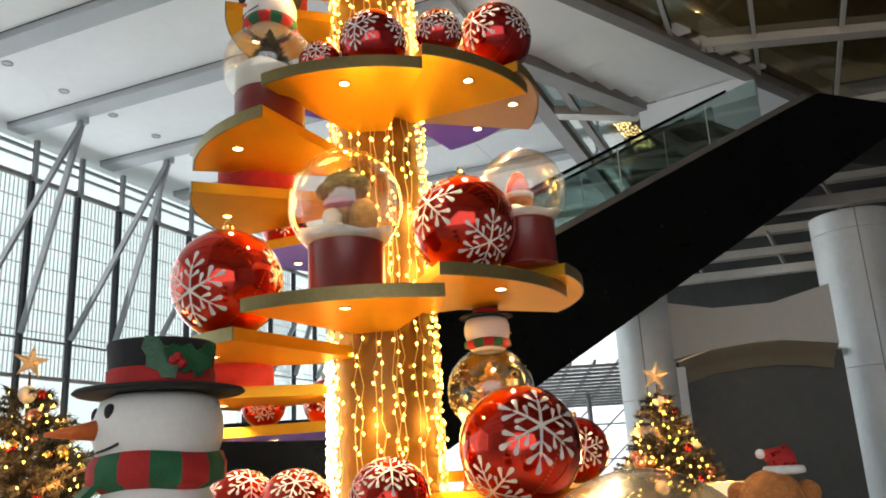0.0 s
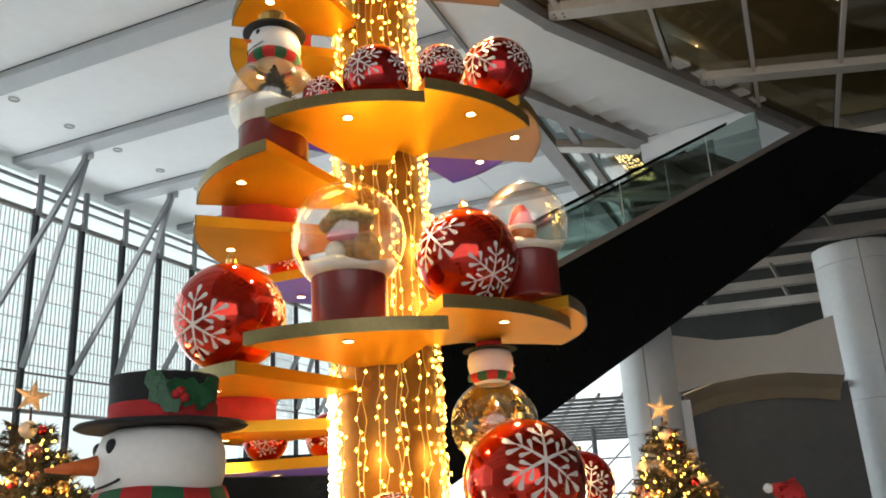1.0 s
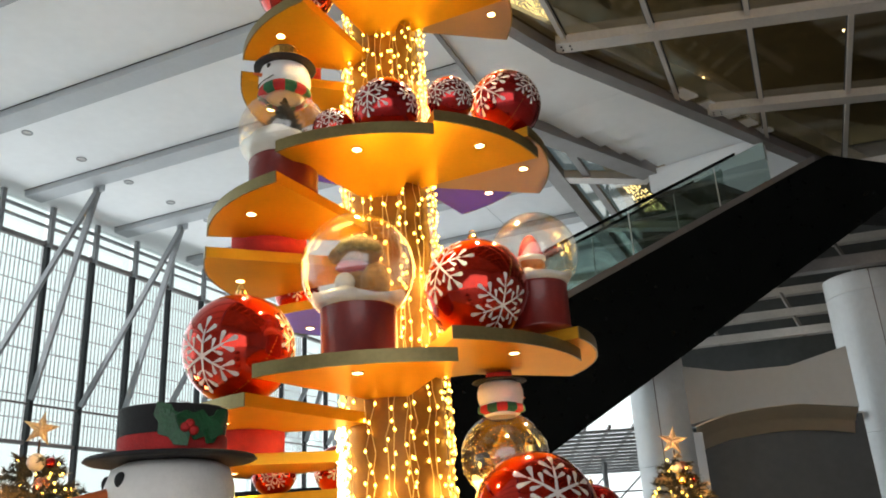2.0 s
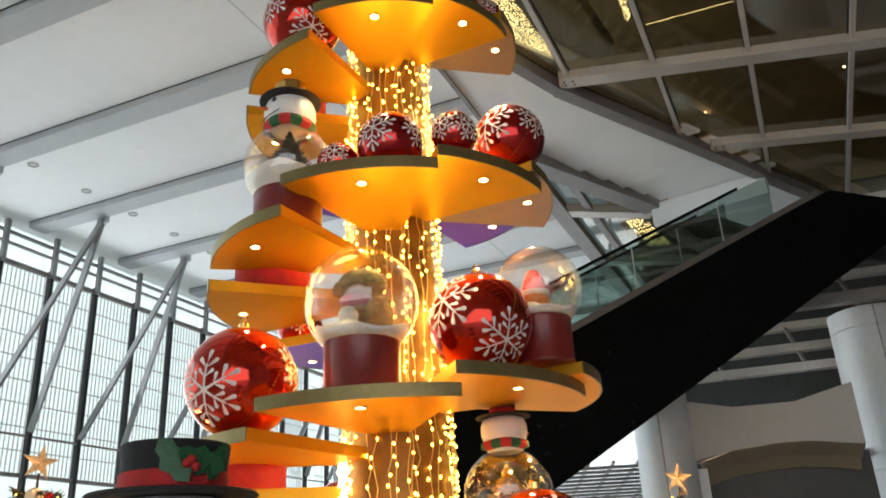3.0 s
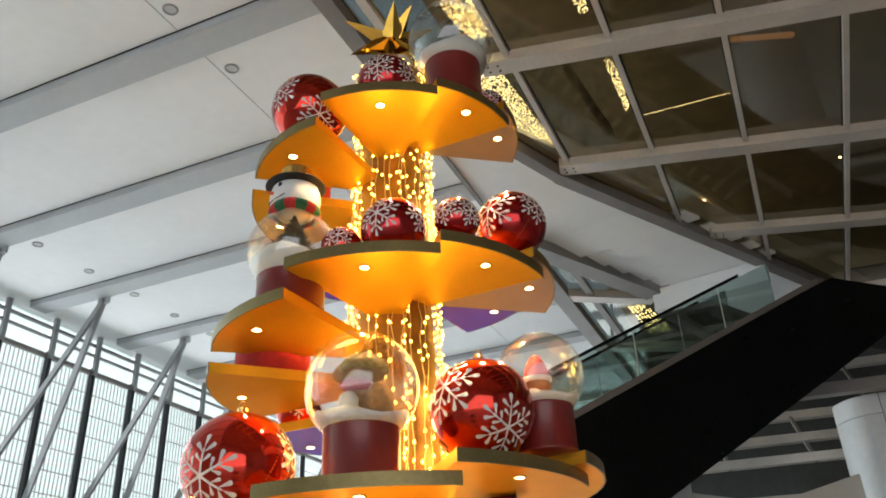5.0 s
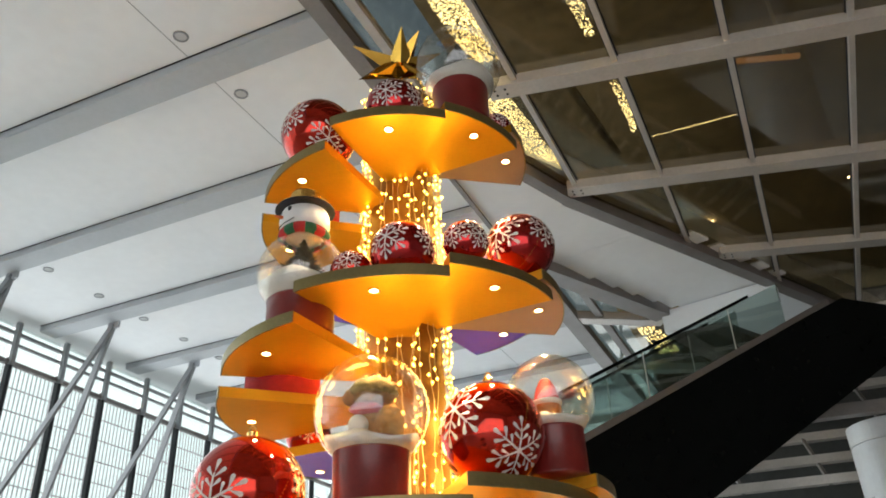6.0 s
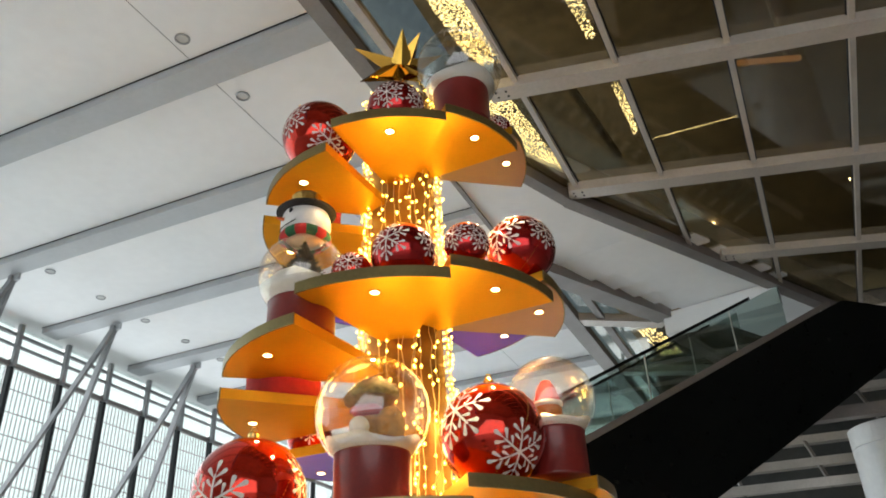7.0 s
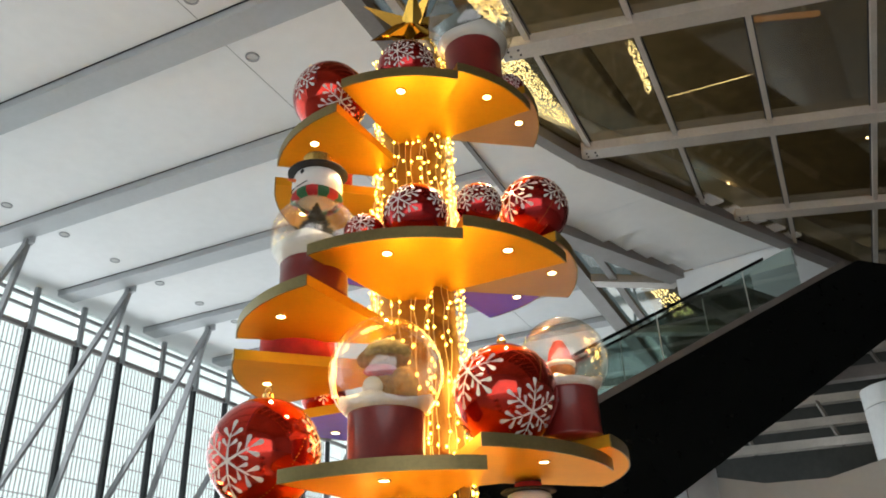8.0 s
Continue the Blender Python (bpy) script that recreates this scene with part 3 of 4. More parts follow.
for k in range(-23, 3):
    z, r = board_z(k), board_r(k)
    bm = sector(k, 0.3, r, z, z + THICK, board_half(k))
    bm.faces.ensure_lookup_table()
    # boards at the back take the violet light as underside colour
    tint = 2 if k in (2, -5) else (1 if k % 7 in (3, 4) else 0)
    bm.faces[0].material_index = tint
    b = part("board", bm, [GOLD, VIOLET_LIT, MAUVE_LIT], tower, ("satin gold shelf board", "gold shelf board, violet light painted on its underside", "gold shelf board, mauve light painted on its underside")[tint])
    part("edge_band", sector(k, r + 0.001, r + 0.012, z - 0.002, z + THICK + 0.002, board_half(k)), GOLD_EDGE, b, "dull gold edge band")
    p = polar(board_phi(k), 0.85 * r, 0) - AXIS
    part("downlight", lathe(bmesh.new(), [(0, -0.008), (0.036, -0.008), (0.038, -0.004)], 20, (p.x, p.y, z)), SPOT, b, "glowing round downlight")
    if k > -17:
        sd = bpy.data.lights.new("board_spot", "SPOT")
        sd.energy, sd.color, sd.spot_size, sd.spot_blend, sd.shadow_soft_size = 220, (1.0, 0.72, 0.36), radians(110), 0.6, 0.03
        so = new("board_spot", sd)
        so.location = AXIS + p + Vector((0, 0, z - 0.03))
    part("trim_ring", lathe(bmesh.new(), [(0.038, -0.003), (0.040, -0.010), (0.052, -0.010), (0.054, -0.001)], 20, (p.x, p.y, z)), BRASS, b)

# ---- light strings on the shaft ----
curtain = thing("light_curtain", "curtain of warm fairy light strings hung on the shaft", "fairy lights", m=pose(AXIS.x, AXIS.y, 0))
rng = random.Random(7)


def bulb(bm, p, r=0.013):
    """A small glowing bulb."""
    top, bot = bm.verts.new(p + Vector((0, 0, r * 1.5))), bm.verts.new(p - Vector((0, 0, r * 1.3)))
    ring = [bm.verts.new(p + Vector((r * math.cos(a), r * math.sin(a), 0))) for a in (0, 1.257, 2.513, 3.77, 5.027)]
    for i in range(5):
        bm.faces.new((ring[i], ring[(i + 1) % 5], top))
        bm.faces.new((ring[(i + 1) % 5], ring[i], bot))


def shaft_r(z):
    return 0.46 - 0.02 * z / 2.5 if z < 2.5 else (0.45 - 0.028 * (z - 2.5) if z < 5 else 0.38 - 0.014 * (z - 5))


# a few loose strings in front, dense bunches at both flanks
ANGLES = [-30, -22, -10, -3, 11, 15, 19, 35, 42] + [60 + 4.5 * i for i in range(10)] + [-50 - 4.5 * i for i in range(13)] + [120 + 14 * i for i in range(9)]
for phi0 in ANGLES:
    phi = phi0 + rng.uniform(-1.5, 1.5)
    cab, bl = bmesh.new(), bmesh.new()
    pts, z = [], 7.86
    while z > 0.35:
        off = 0.035 + 0.05 * rng.random()
        p = polar(phi + rng.uniform(-2.4, 2.4), shaft_r(z) + off, z) - AXIS
        pts.append(p)
        if rng.random() < 0.85:
            bulb(bl, p + Vector((rng.uniform(-0.025, 0.025), rng.uniform(-0.025, 0.025), rng.uniform(-0.03, 0.03))), 0.0145)
        z -= rng.uniform(0.10, 0.19)
    s = part("string", tube(cab, pts, 0.0035, 4), CABLE, curtain)
    tagged(part("bulb_chain", bl, BULB, s, "warm glowing bulbs"), kind="stuff")
# close net of extra strings low on the flank facing the glazed wall
for i in range(14):
    phi, pts, bl, z = -56 - 3.6 * i, [], bmesh.new(), 2.75 - 0.03 * (i % 4)
    while z > 0.35:
        p = polar(phi + rng.uniform(-1.6, 1.6), shaft_r(z) + 0.05 + 0.05 * rng.random(), z) - AXIS
        pts.append(p)
        bulb(bl, p, 0.0165)
        z -= rng.uniform(0.045, 0.08)
    s = part("string", tube(bmesh.new(), pts, 0.0035, 4), CABLE, curtain)
    tagged(part("bulb_chain", bl, BULB_PALE, s, "close-set warm glowing bulbs"), kind="stuff")
# warm light that the strings give
for z, e in ((7.25, 22), (5.75, 34), (5.35, 34), (3.95, 42), (3.45, 42), (2.0, 34), (1.45, 30), (0.8, 26)):
    for ph in (-12, 58, 180):
        point_lamp("string_glow", polar(ph, shaft_r(z) + 0.22, z), e * 0.29, (1.0, 0.63, 0.16), 0.12)

# ---- baubles ----
def petal(w, l, n=7):
    """A drop-shaped outline of length l."""
    pts = [(0.0, 0.0)]
    for i in range(n):
        a = -1.9 + 3.8 * i / (n - 1)
        pts.append((math.sin(a) * w * 0.5, l - w * 0.5 + math.cos(a) * w * 0.5))
    return pts


def snowflake(c, r, right, up, size, roll, basis):
    """A printed snowflake that lies on a ball round c."""
    bm = bmesh.new()
    R_, U_, N_ = basis
    a, b = radians(right), radians(up)
    n = (math.sin(a) * math.cos(b) * R_ + math.sin(b) * U_ + math.cos(a) * math.cos(b) * N_).normalized()
    e1 = U_.cross(n).normalized()
    e2 = n.cross(e1)

    def on(x, y):
        d = math.hypot(x, y)
        if d < 1e-9:
            return c + n * r * 1.006
        t = (x * e1 + y * e2) / d
        return c + (n * math.cos(d) + t * math.sin(d)) * r * 1.006
    shapes = []
    for s in (-1, 1):
        for q0, q1, w0, w1 in ((0.0, 0.30, 0.036, 0.030), (0.30, 0.52, 0.030, 0.028), (0.52, 0.64, 0.028, 0.024)):
            shapes.append(([(0, q0), (s * w0, q0), (s * w1, q1), (0, q1)], 0, 0))
    shapes.append((petal(0.14, 0.36), 0.64, 0))
    for q, l, w in ((0.30, 0.30, 0.10), (0.52, 0.38, 0.125)):
        shapes += [(petal(w, l), q, 0.85), (petal(w, l), q, -0.85)]
    for k in range(6):
        t = k * math.pi / 3 + radians(roll)
        for pts, q, ang in shapes:
            out = []
            for x, y in pts:
                x1, y1 = x * math.cos(ang) + y * math.sin(ang), -x * math.sin(ang) + y * math.cos(ang) + q
                out.append(bm.verts.new(on(size * (x1 * math.cos(t) + y1 * math.sin(t)), size * (-x1 * math.sin(t) + y1 * math.cos(t)))))
            bm.faces.new(out)
    bmesh.ops.remove_doubles(bm, verts=bm.verts, dist=1e-5)
    return bm


def bauble(c, r, flakes, material=None, cap=True, lean=0.0, seam=True, label="large shiny red bauble with white snowflakes on a gold board"):
    c = Vector(c)
    t = thing("bauble", label, "bauble", "red baubles", m=Matrix.Translation(c - Vector((0, 0, r))))
    o = Vector((0, 0, r))
    near = Vector((-c.x, -c.y, 0)).normalized()
    right = Vector((-near.y, near.x, 0))
    basis = (right, Vector((0, 0, 1)), near)
    part("shell", ball_mesh(bmesh.new(), o, r, 56, 28), material or RED_MIRROR, t, "", True)
    for f in flakes:
        part("snowflake", snowflake(o, r, *f, basis), WHITE_PRINT, t, "white glitter snowflake")
    if cap:
        q = Matrix.Translation(o) @ Matrix.Rotation(radians(lean), 4, near)
        bm = lathe(bmesh.new(), [(0, r * 1.13), (r * 0.07, r * 1.13), (r * 0.10, r * 1.09), (r * 0.10, r * 0.98), (r * 0.125, r * 0.975)], 20)
        bm.transform(q)
        cp = part("cap", bm, BRASS, t, "gold cap")
        bm = tube(bmesh.new(), [(r * 0.06 * math.cos(a), 0, r * 1.17 + r * 0.06 * math.sin(a)) for a in [k * 0.4 for k in range(17)]], r * 0.012)
        bm.transform(q)
        part("ring", bm, BRASS, cp)
    if seam:
        bm = bmesh.new()
        tilt = Matrix.Translation(o) @ Matrix.Rotation(radians(62), 4, near) @ Matrix.Rotation(radians(35), 4, right)
        n = 90
        for i in range(n):
            a = 2 * math.pi * i / n
            p = tilt @ Vector((r * 1.003 * math.cos(a), r * 1.003 * math.sin(a), 0))
            bulb(bm, p, r * 0.014)
        part("glitter_line", bm, BRASS, t, "thin line of gold glitter")
    return t


def on_board(phi, rho, k, r):
    p = polar(phi, rho, 0)
    return (p.x, p.y, top_of(k) + r)


bauble(on_board(-49.9, 1.60, -15, 0.443), 0.443, [(-40, -17, 0.72, 10), (75, 12, 0.6, 0), (-110, 20, 0.6, 0), (150, 0, 0.6, 0)])
bauble(on_board(31.9, 1.324, -13, 0.427), 0.427, [(-43, 18, 0.72, 15), (33, -32, 0.62, 0), (120, 10, 0.6, 0), (-120, 0, 0.6, 0)])
bauble(on_board(34, 1.75, -20, 0.445), 0.445, [(21, 16, 0.76, 8), (-40, -42, 0.62, 0), (120, 0, 0.6, 0), (-120, 20, 0.6, 0)])
bauble(on_board(96, 1.75, -19, 0.30), 0.30, [(15, 0, 0.72, 12), (100, 0, 0.6, 0)], RED_DEEP)
bauble(on_board(0.6, 1.33, -7, 0.285), 0.285, [(-30, 6, 0.74, 8), (58, 10, 0.66, 20), (150, 0, 0.6, 0)], RED_DEEP, False, seam=False)
bauble(on_board(-20.2, 1.268, -7, 0.187), 0.187, [(-12, 10, 0.8, 5), (90, 0, 0.7, 0)], None, False, seam=False)
bauble(on_board(23.0, 1.45, -6, 0.205), 0.205, [(-34, 6, 0.76, 0), (40, 0, 0.74, 15)], RED_DEEP, False, seam=False)
bauble(on_board(56, 1.37, -5, 0.335), 0.335, [(-37, 11, 0.84, 10), (48, 12, 0.6, 0), (150, 0, 0.6, 0)], RED_DEEP, False)
bauble(on_board(-44.4, 1.174, -1, 0.379), 0.379, [(-52, 8, 0.60, 12), (18, -38, 0.6, 0), (130, 0, 0.6, 0)], RED_MIRROR, True, 28)
bauble(on_board(-2, 1.064, 0, 0.293), 0.293, [(-18, 0, 0.66, 0), (52, -4, 0.6, 10), (150, 0, 0.6, 0)], RED_DEEP, False, seam=False)
bauble(on_board(65, 1.16, 2, 0.16), 0.16, [(10, 0, 0.8, 10), (100, 0, 0.7, 0)], RED_DEEP, False, seam=False)
bauble(on_board(-133, 1.40, -10, 0.24), 0.24, [(0, 5, 0.72, 0), (100, 0, 0.7, 0)], None, False, seam=False)
bauble(on_board(-155, 1.5, -17, 0.26), 0.26, [(10, 0, 0.72, 0), (-80, 0, 0.7, 0)], None, False, seam=False)
bauble(on_board(-125, 1.5, -17, 0.22), 0.22, [(0, -10, 0.72, 20), (100, 0, 0.7, 0)], None, False, seam=False)
bauble(on_board(0.8, 1.45, -21, 0.29), 0.29, [(5, 45, 0.72, 0), (-70, 20, 0.7, 0)], None, False)
bauble(on_board(-27, 1.45, -21, 0.27), 0.27, [(0, 40, 0.72, 20), (80, 20, 0.7, 0)], None, False)
bauble(on_board(-50, 1.45, -22, 0.28), 0.28, [(20, 45, 0.72, 10), (-80, 20, 0.7, 0)], None, False)


def drum(phi, rho, k, r, h):
    p = polar(phi, rho, top_of(k))
    t = thing("gift_drum", "red satin drum box resting between two gold boards", "gift box", "red drums", m=Matrix.Translation(p))
    part("body", lathe(bmesh.new(), [(0, 0), (r, 0), (r, h - 0.05), (0, h - 0.05)], 40), RED_FELT, t, "red satin body", True)
    part("lid", lathe(bmesh.new(), [(r, h - 0.08), (r + 0.012, h - 0.08), (r + 0.012, h - 0.01), (r, h), (0, h)], 40), MAROON, t, "maroon lid")


drum(-92, 1.18, -9, 0.36, 0.42)
drum(-95, 1.0, -2, 0.32, 0.42)
drum(-88, 1.36, -16, 0.36, 0.34)


# ---- snow globes ----
def hat(t, c, r, top, band, holly, right, near, slim=1.0, wide=1.34):
    """A top hat with a flat brim; c: the middle of its brim."""
    h = part("hat", lathe(bmesh.new(), [(0, 0.0), (r * (wide - 0.06), -0.03 * r), (r * wide, 0.0), (r * (wide - 0.04), 0.05 * r), (r * 0.83 * slim, 0.10 * r), (r * 0.80 * slim, 0.2 * r), (r * 0.86 * slim, 0.76 * r), (r * 0.84 * slim, 0.80 * r), (0, 0.82 * r)], 40, c), top, t, "black felt top hat", True)
    bt = 0.74 if band == BRASS else 0.34
    part("hat_band", lathe(bmesh.new(), [(r * 0.835 * slim, 0.10 * r), (r * 0.85 * slim, 0.12 * r), (r * (0.85 + 0.06 * (bt > 0.5)) * slim, bt * r), (r * 0.83 * slim, (bt + 0.02) * r)], 40, c), band, h, "bright band round the hat")
    if holly:
        for ang, s in ((-2, 1.0), (24, 1.0), (44, 0.85)):
            bm = bmesh.new()
            n, pts = 6, []
            for sgn in (1, -1):
                rng_ = range(n + 1) if sgn == 1 else range(n - 1, 0, -1)
                for i in rng_:
                    f = i / n
                    w = math.sin(math.pi * f) * 0.24 + (0.06 if i % 2 else -0.03)
                    pts.append((sgn * max(w, 0.01), f - 0.5))
            d = (math.sin(radians(ang)) * right + math.cos(radians(ang)) * near)
            e = Vector((0, 0, 1)).cross(d)
            rot = radians(35 if ang < 10 else (-35 if ang > 30 else 75))
            lo = [bm.verts.new(Vector(c) + d * r * (0.90 - 0.10 * abs(x)) + (e * (x * math.cos(rot) - y * math.sin(rot)) + Vector((0, 0, 1)) * (x * math.sin(rot) + y * math.cos(rot))) * r * 0.82 * s + Vector((0, 0, 0.46 * r))) for x, y in pts]
            hi = [bm.verts.new(v.co + d * r * 0.03) for v in lo]
            bm.faces.new(lo)
            bm.faces.new(hi[::-1])
            for i in range(len(lo)):
                bm.faces.new((lo[i], lo[(i + 1) % len(lo)], hi[(i + 1) % len(lo)], hi[i]))
            part("holly_leaf", bm, LEAF, h, "dark green holly leaf")
        for ang in (10, 18, 14):
            d = (math.sin(radians(ang)) * right + math.cos(radians(ang)) * near)
            part("berry", ball_mesh(bmesh.new(), Vector(c) + d * r * 0.95 + Vector((0, 0, r * (0.36 + 0.05 * (ang % 3)))), r * 0.075, 14, 8), RED_FELT, h, "red berry", True)


def snowman_head(t, c, r, face, holly=False, band=None, squash=0.64):
    """A white head with hat, carrot nose, eyes, smile and scarf; face: degrees to the right of the viewer's direction."""
    c = Vector(c)
    base = t.matrix_world.translation
    w = base + c
    near0 = Vector((-w.x, -w.y, 0)).normalized()
    right0 = Vector((-near0.y, near0.x, 0))
    a = radians(face)
    f = math.sin(a) * right0 + math.cos(a) * near0
    fr = Vector((-f.y, f.x, 0))
    prof = [(0, -r * squash), (r * 0.62, -r * squash * 0.96), (r * 0.90, -r * squash * 0.62), (r, -r * squash * 0.1), (r * 0.99, r * squash * 0.4), (r * 0.90, r * squash * 0.82), (r * 0.7, r * squash * 0.97), (0, r * squash)]
    hd = part("head", lathe(bmesh.new(), prof, 48, c), WHITE_FOAM, t, "white foam snowman head", True)
    nose = c + f * r * 0.92 + Vector((0, 0, r * 0.08))
    part("nose", rod(bmesh.new(), nose, nose + f * r * (0.78 if holly else 0.4) - Vector((0, 0, 0.06 * r)), r * (0.17 if holly else 0.09), r * 0.03, 16), ORANGE, hd, "orange carrot nose", True)
    for s in (-1, 1):
        d = (f + fr * 0.42 * s).normalized()
        part("eye", ball_mesh(bmesh.new(), c + d * r * 0.945 + Vector((0, 0, r * 0.33)), r * 0.09, 16, 10, (1, 1, 1.35)), BLACK_FELT, hd, "black eye", True)
    pts = []
    for i in range(9):
        q = -0.75 + 1.5 * i / 8
        d = (f + fr * q).normalized()
        pts.append(c + d * r * 1.0 + Vector((0, 0, r * (-0.27 + 0.20 * q * q))))
    part("smile", tube(bmesh.new(), pts, r * 0.02), BLACK_FELT, hd)
    hat(t, c + Vector((0, 0, r * squash * 1.02)), r, BLACK_FELT, band or RED_FELT, holly, right0, near0, *((1.0, 1.34) if holly else (0.68, 1.2)))
    if holly:
        a0, a1 = c + f * r * 0.85 - Vector((0, 0, 0.62 * r)), c + f * r * 1.45 - Vector((0, 0, 1.25 * r))
        part("scarf_tail", bar(bmesh.new(), a0, a1, 0.5 * r, 0.10 * r), GREEN_FELT, t, "loose green end of the scarf")
    # scarf in alternating blocks
    n = 14
    for i in range(n):
        bm = bmesh.new()
        a0, a1 = 2 * math.pi * i / n, 2 * math.pi * (i + 1) / n
        prof = [(0.70, -0.40), (0.99, -0.48), (1.06, -0.75), (1.05, -1.15), (0.80, -1.32)] if holly else [(0.70, -0.50), (0.99, -0.58), (1.03, -0.78), (1.02, -1.02), (0.80, -1.16)]
        g = [[bm.verts.new(c + Vector((r * pr * math.cos(q), r * pr * math.sin(q), r * squash * pz + 0.03 * r * math.sin(3 * q)))) for pr, pz in prof] for q in (a0, (a0 + a1) / 2, a1)]
        for x, y in zip(g, g[1:]):
            for j in range(len(prof) - 1):
                bm.faces.new((x[j], x[j + 1], y[j + 1], y[j]))
        part("scarf_block", bm, GREEN_FELT if i % 2 else RED_FELT, t, "red and green felt scarf", True)


def toy_fir(bm, c, h, r, n=90, seed=1):
    """A little fir of short twigs."""
    g = random.Random(seed)
    rod(bm, c, c + Vector((0, 0, h)), r * 0.06, r * 0.01, 6)
    for i in range(n):
        f = g.random()
        a = g.uniform(0, 6.283)
        l = r * (1 - f) * g.uniform(0.7, 1.1) + 0.01
        p = c + Vector((0, 0, h * (0.1 + 0.9 * f)))
        d = Vector((math.cos(a), math.sin(a), g.uniform(-0.1, 0.45)))
        rod(bm, p, p + d * l, r * 0.075, r * 0.02, 4)


def snow_globe(x, y, z, base_r, base_h, cz, gr, inside, head=None, label="", seed=1, mound=0.0, glass=None):
    t = thing("snow_globe", label, "snow globe", "snow globes", m=pose(x, y, z))
    part("base", lathe(bmesh.new(), [(0, 0), (base_r * 1.02, 0), (base_r * 1.03, 0.02), (base_r, 0.035), (base_r, base_h - 0.03), (base_r * 1.02, base_h - 0.015), (base_r * 0.98, base_h), (0, base_h)], 48), MAROON, t, "maroon satin drum base", True)
    o = Vector((0, 0, cz - z))
    part("glass", ball_mesh(bmesh.new(), o, gr, 56, 30), glass or GLASS, t, "clear glass ball", True).visible_shadow = False
    g = random.Random(seed)
    # snow bed: a cap of the ball with an uneven surface
    bm, n, rings = bmesh.new(), 36, []
    lv = -0.57 * gr + mound
    ph = g.uniform(0, 6)
    for i in range(6):
        a = math.pi - (math.pi - math.acos(max(-1, min(1, lv / gr)))) * i / 5
        rings.append((math.sin(a) * gr * 0.985, math.cos(a) * gr * 0.985))
    prev = [bm.verts.new(o + Vector((0, 0, rings[0][1])))]
    for r_, z_ in rings[1:]:
        ring = []
        for i in range(n):
            q = 2 * math.pi * i / n
            wob = (0.07 * gr * math.sin(2 * q + ph) + 0.04 * gr * math.sin(5 * q + 2 * ph) + g.uniform(-0.02, 0.02) * gr) * (1 if (r_, z_) == rings[-1] else 0)
            ring.append(bm.verts.new(o + Vector((r_ * math.cos(q), r_ * math.sin(q), z_ + wob))))
        for i in range(n):
            j = (i + 1) % n
            if len(prev) == 1:
                bm.faces.new((prev[0], ring[i], ring[j]))
            else:
                bm.faces.new((prev[i], prev[j], ring[j], ring[i]))
        prev = ring
    for s in (0.7, 0.4, 0.15):
        ring = [bm.verts.new(o + Vector((s * gr * 0.83 * math.cos(2 * math.pi * i / n), s * gr * 0.83 * math.sin(2 * math.pi * i / n), lv + gr * (0.16 * (1 - s) + 0.06 * math.sin(3 * 2 * math.pi * i / n + ph) + g.uniform(-0.035, 0.035))))) for i in range(n)]
        for i in range(n):
            j = (i + 1) % n
            bm.faces.new((prev[i], prev[j], ring[j], ring[i]))
        prev = ring
    bm.faces.new(prev)
    part("snow_bed", bm, SNOW, t, "white cotton snow", True)
    bm = bmesh.new()
    for i in range(70):
        d = Vector((g.gauss(0, 1), g.gauss(0, 1), g.gauss(0.3, 0.7))).normalized()
        bulb(bm, o + d * gr * 0.975, g.uniform(0.0025, 0.005))
    tagged(part("snow_flecks", bm, WHITE_PRINT, t, "white flecks on the glass"), kind="stuff")
    near = Vector((-x, -y, 0)).normalized()
    right = Vector((-near.y, near.x, 0))
    fl = o + Vector((0, 0, lv + 0.05 * gr))
    R0, gr = gr, gr * {"bears": 1.25, "gnome": 0.95}.get(inside, 1.0)
    if inside == "gnome":
        fl = fl + Vector((0, 0, 0.12 * R0)) - right * 0.08 * R0
    if inside == "bears":
        bm = bmesh.new()
        ball_mesh(bm, fl + right * -0.02 * gr + Vector((0, 0, 0.25 * gr)), 0.24 * gr, 20, 12, (1, 1, 1.1))
        ball_mesh(bm, fl + right * 0.02 * gr + near * 0.05 * gr + Vector((0, 0, 0.62 * gr)), 0.25 * gr, 20, 12, (1.25, 1, 0.85))
        ball_mesh(bm, fl + right * -0.30 * gr + near * 0.05 * gr + Vector((0, 0, 0.60 * gr)), 0.11 * gr, 14, 8)
        ball_mesh(bm, fl + right * 0.26 * gr + near * 0.1 * gr + Vector((0, 0, 0.72 * gr)), 0.10 * gr, 14, 8)
        ball_mesh(bm, fl + right * 0.24 * gr + near * 0.26 * gr + Vector((0, 0, 0.16 * gr)), 0.23 * gr, 18, 10, (0.9, 1, 1.15))
        ball_mesh(bm, fl + right * -0.06 * gr + near * 0.28 * gr + Vector((0, 0, 0.54 * gr)), 0.10 * gr, 14, 8, (1.1, 1, 0.8))
        for v in bm.verts:
            v.co += (v.co - fl - Vector((0, 0, 0.4 * gr))).normalized() * g.uniform(-0.018, 0.018) * gr
        part("figure", bm, PLUSH_TAN, t, "tan plush bear figure", True)
        bm = lathe(bmesh.new(), [(0.30 * gr, -0.02 * gr), (0.345 * gr, 0.02 * gr), (0.335 * gr, 0.10 * gr), (0.25 * gr, 0.21 * gr), (0.10 * gr, 0.27 * gr), (0, 0.28 * gr)], 24, fl + right * 0.02 * gr + near * 0.03 * gr + Vector((0, 0, 0.62 * gr)))
        for v in bm.verts:
            v.co += Vector((g.uniform(-1, 1), g.uniform(-1, 1), g.uniform(-1, 1))) * 0.012 * gr
        part("knit_cap", bm, PLUSH_OLIVE, t, "fuzzy olive knit cap", True)
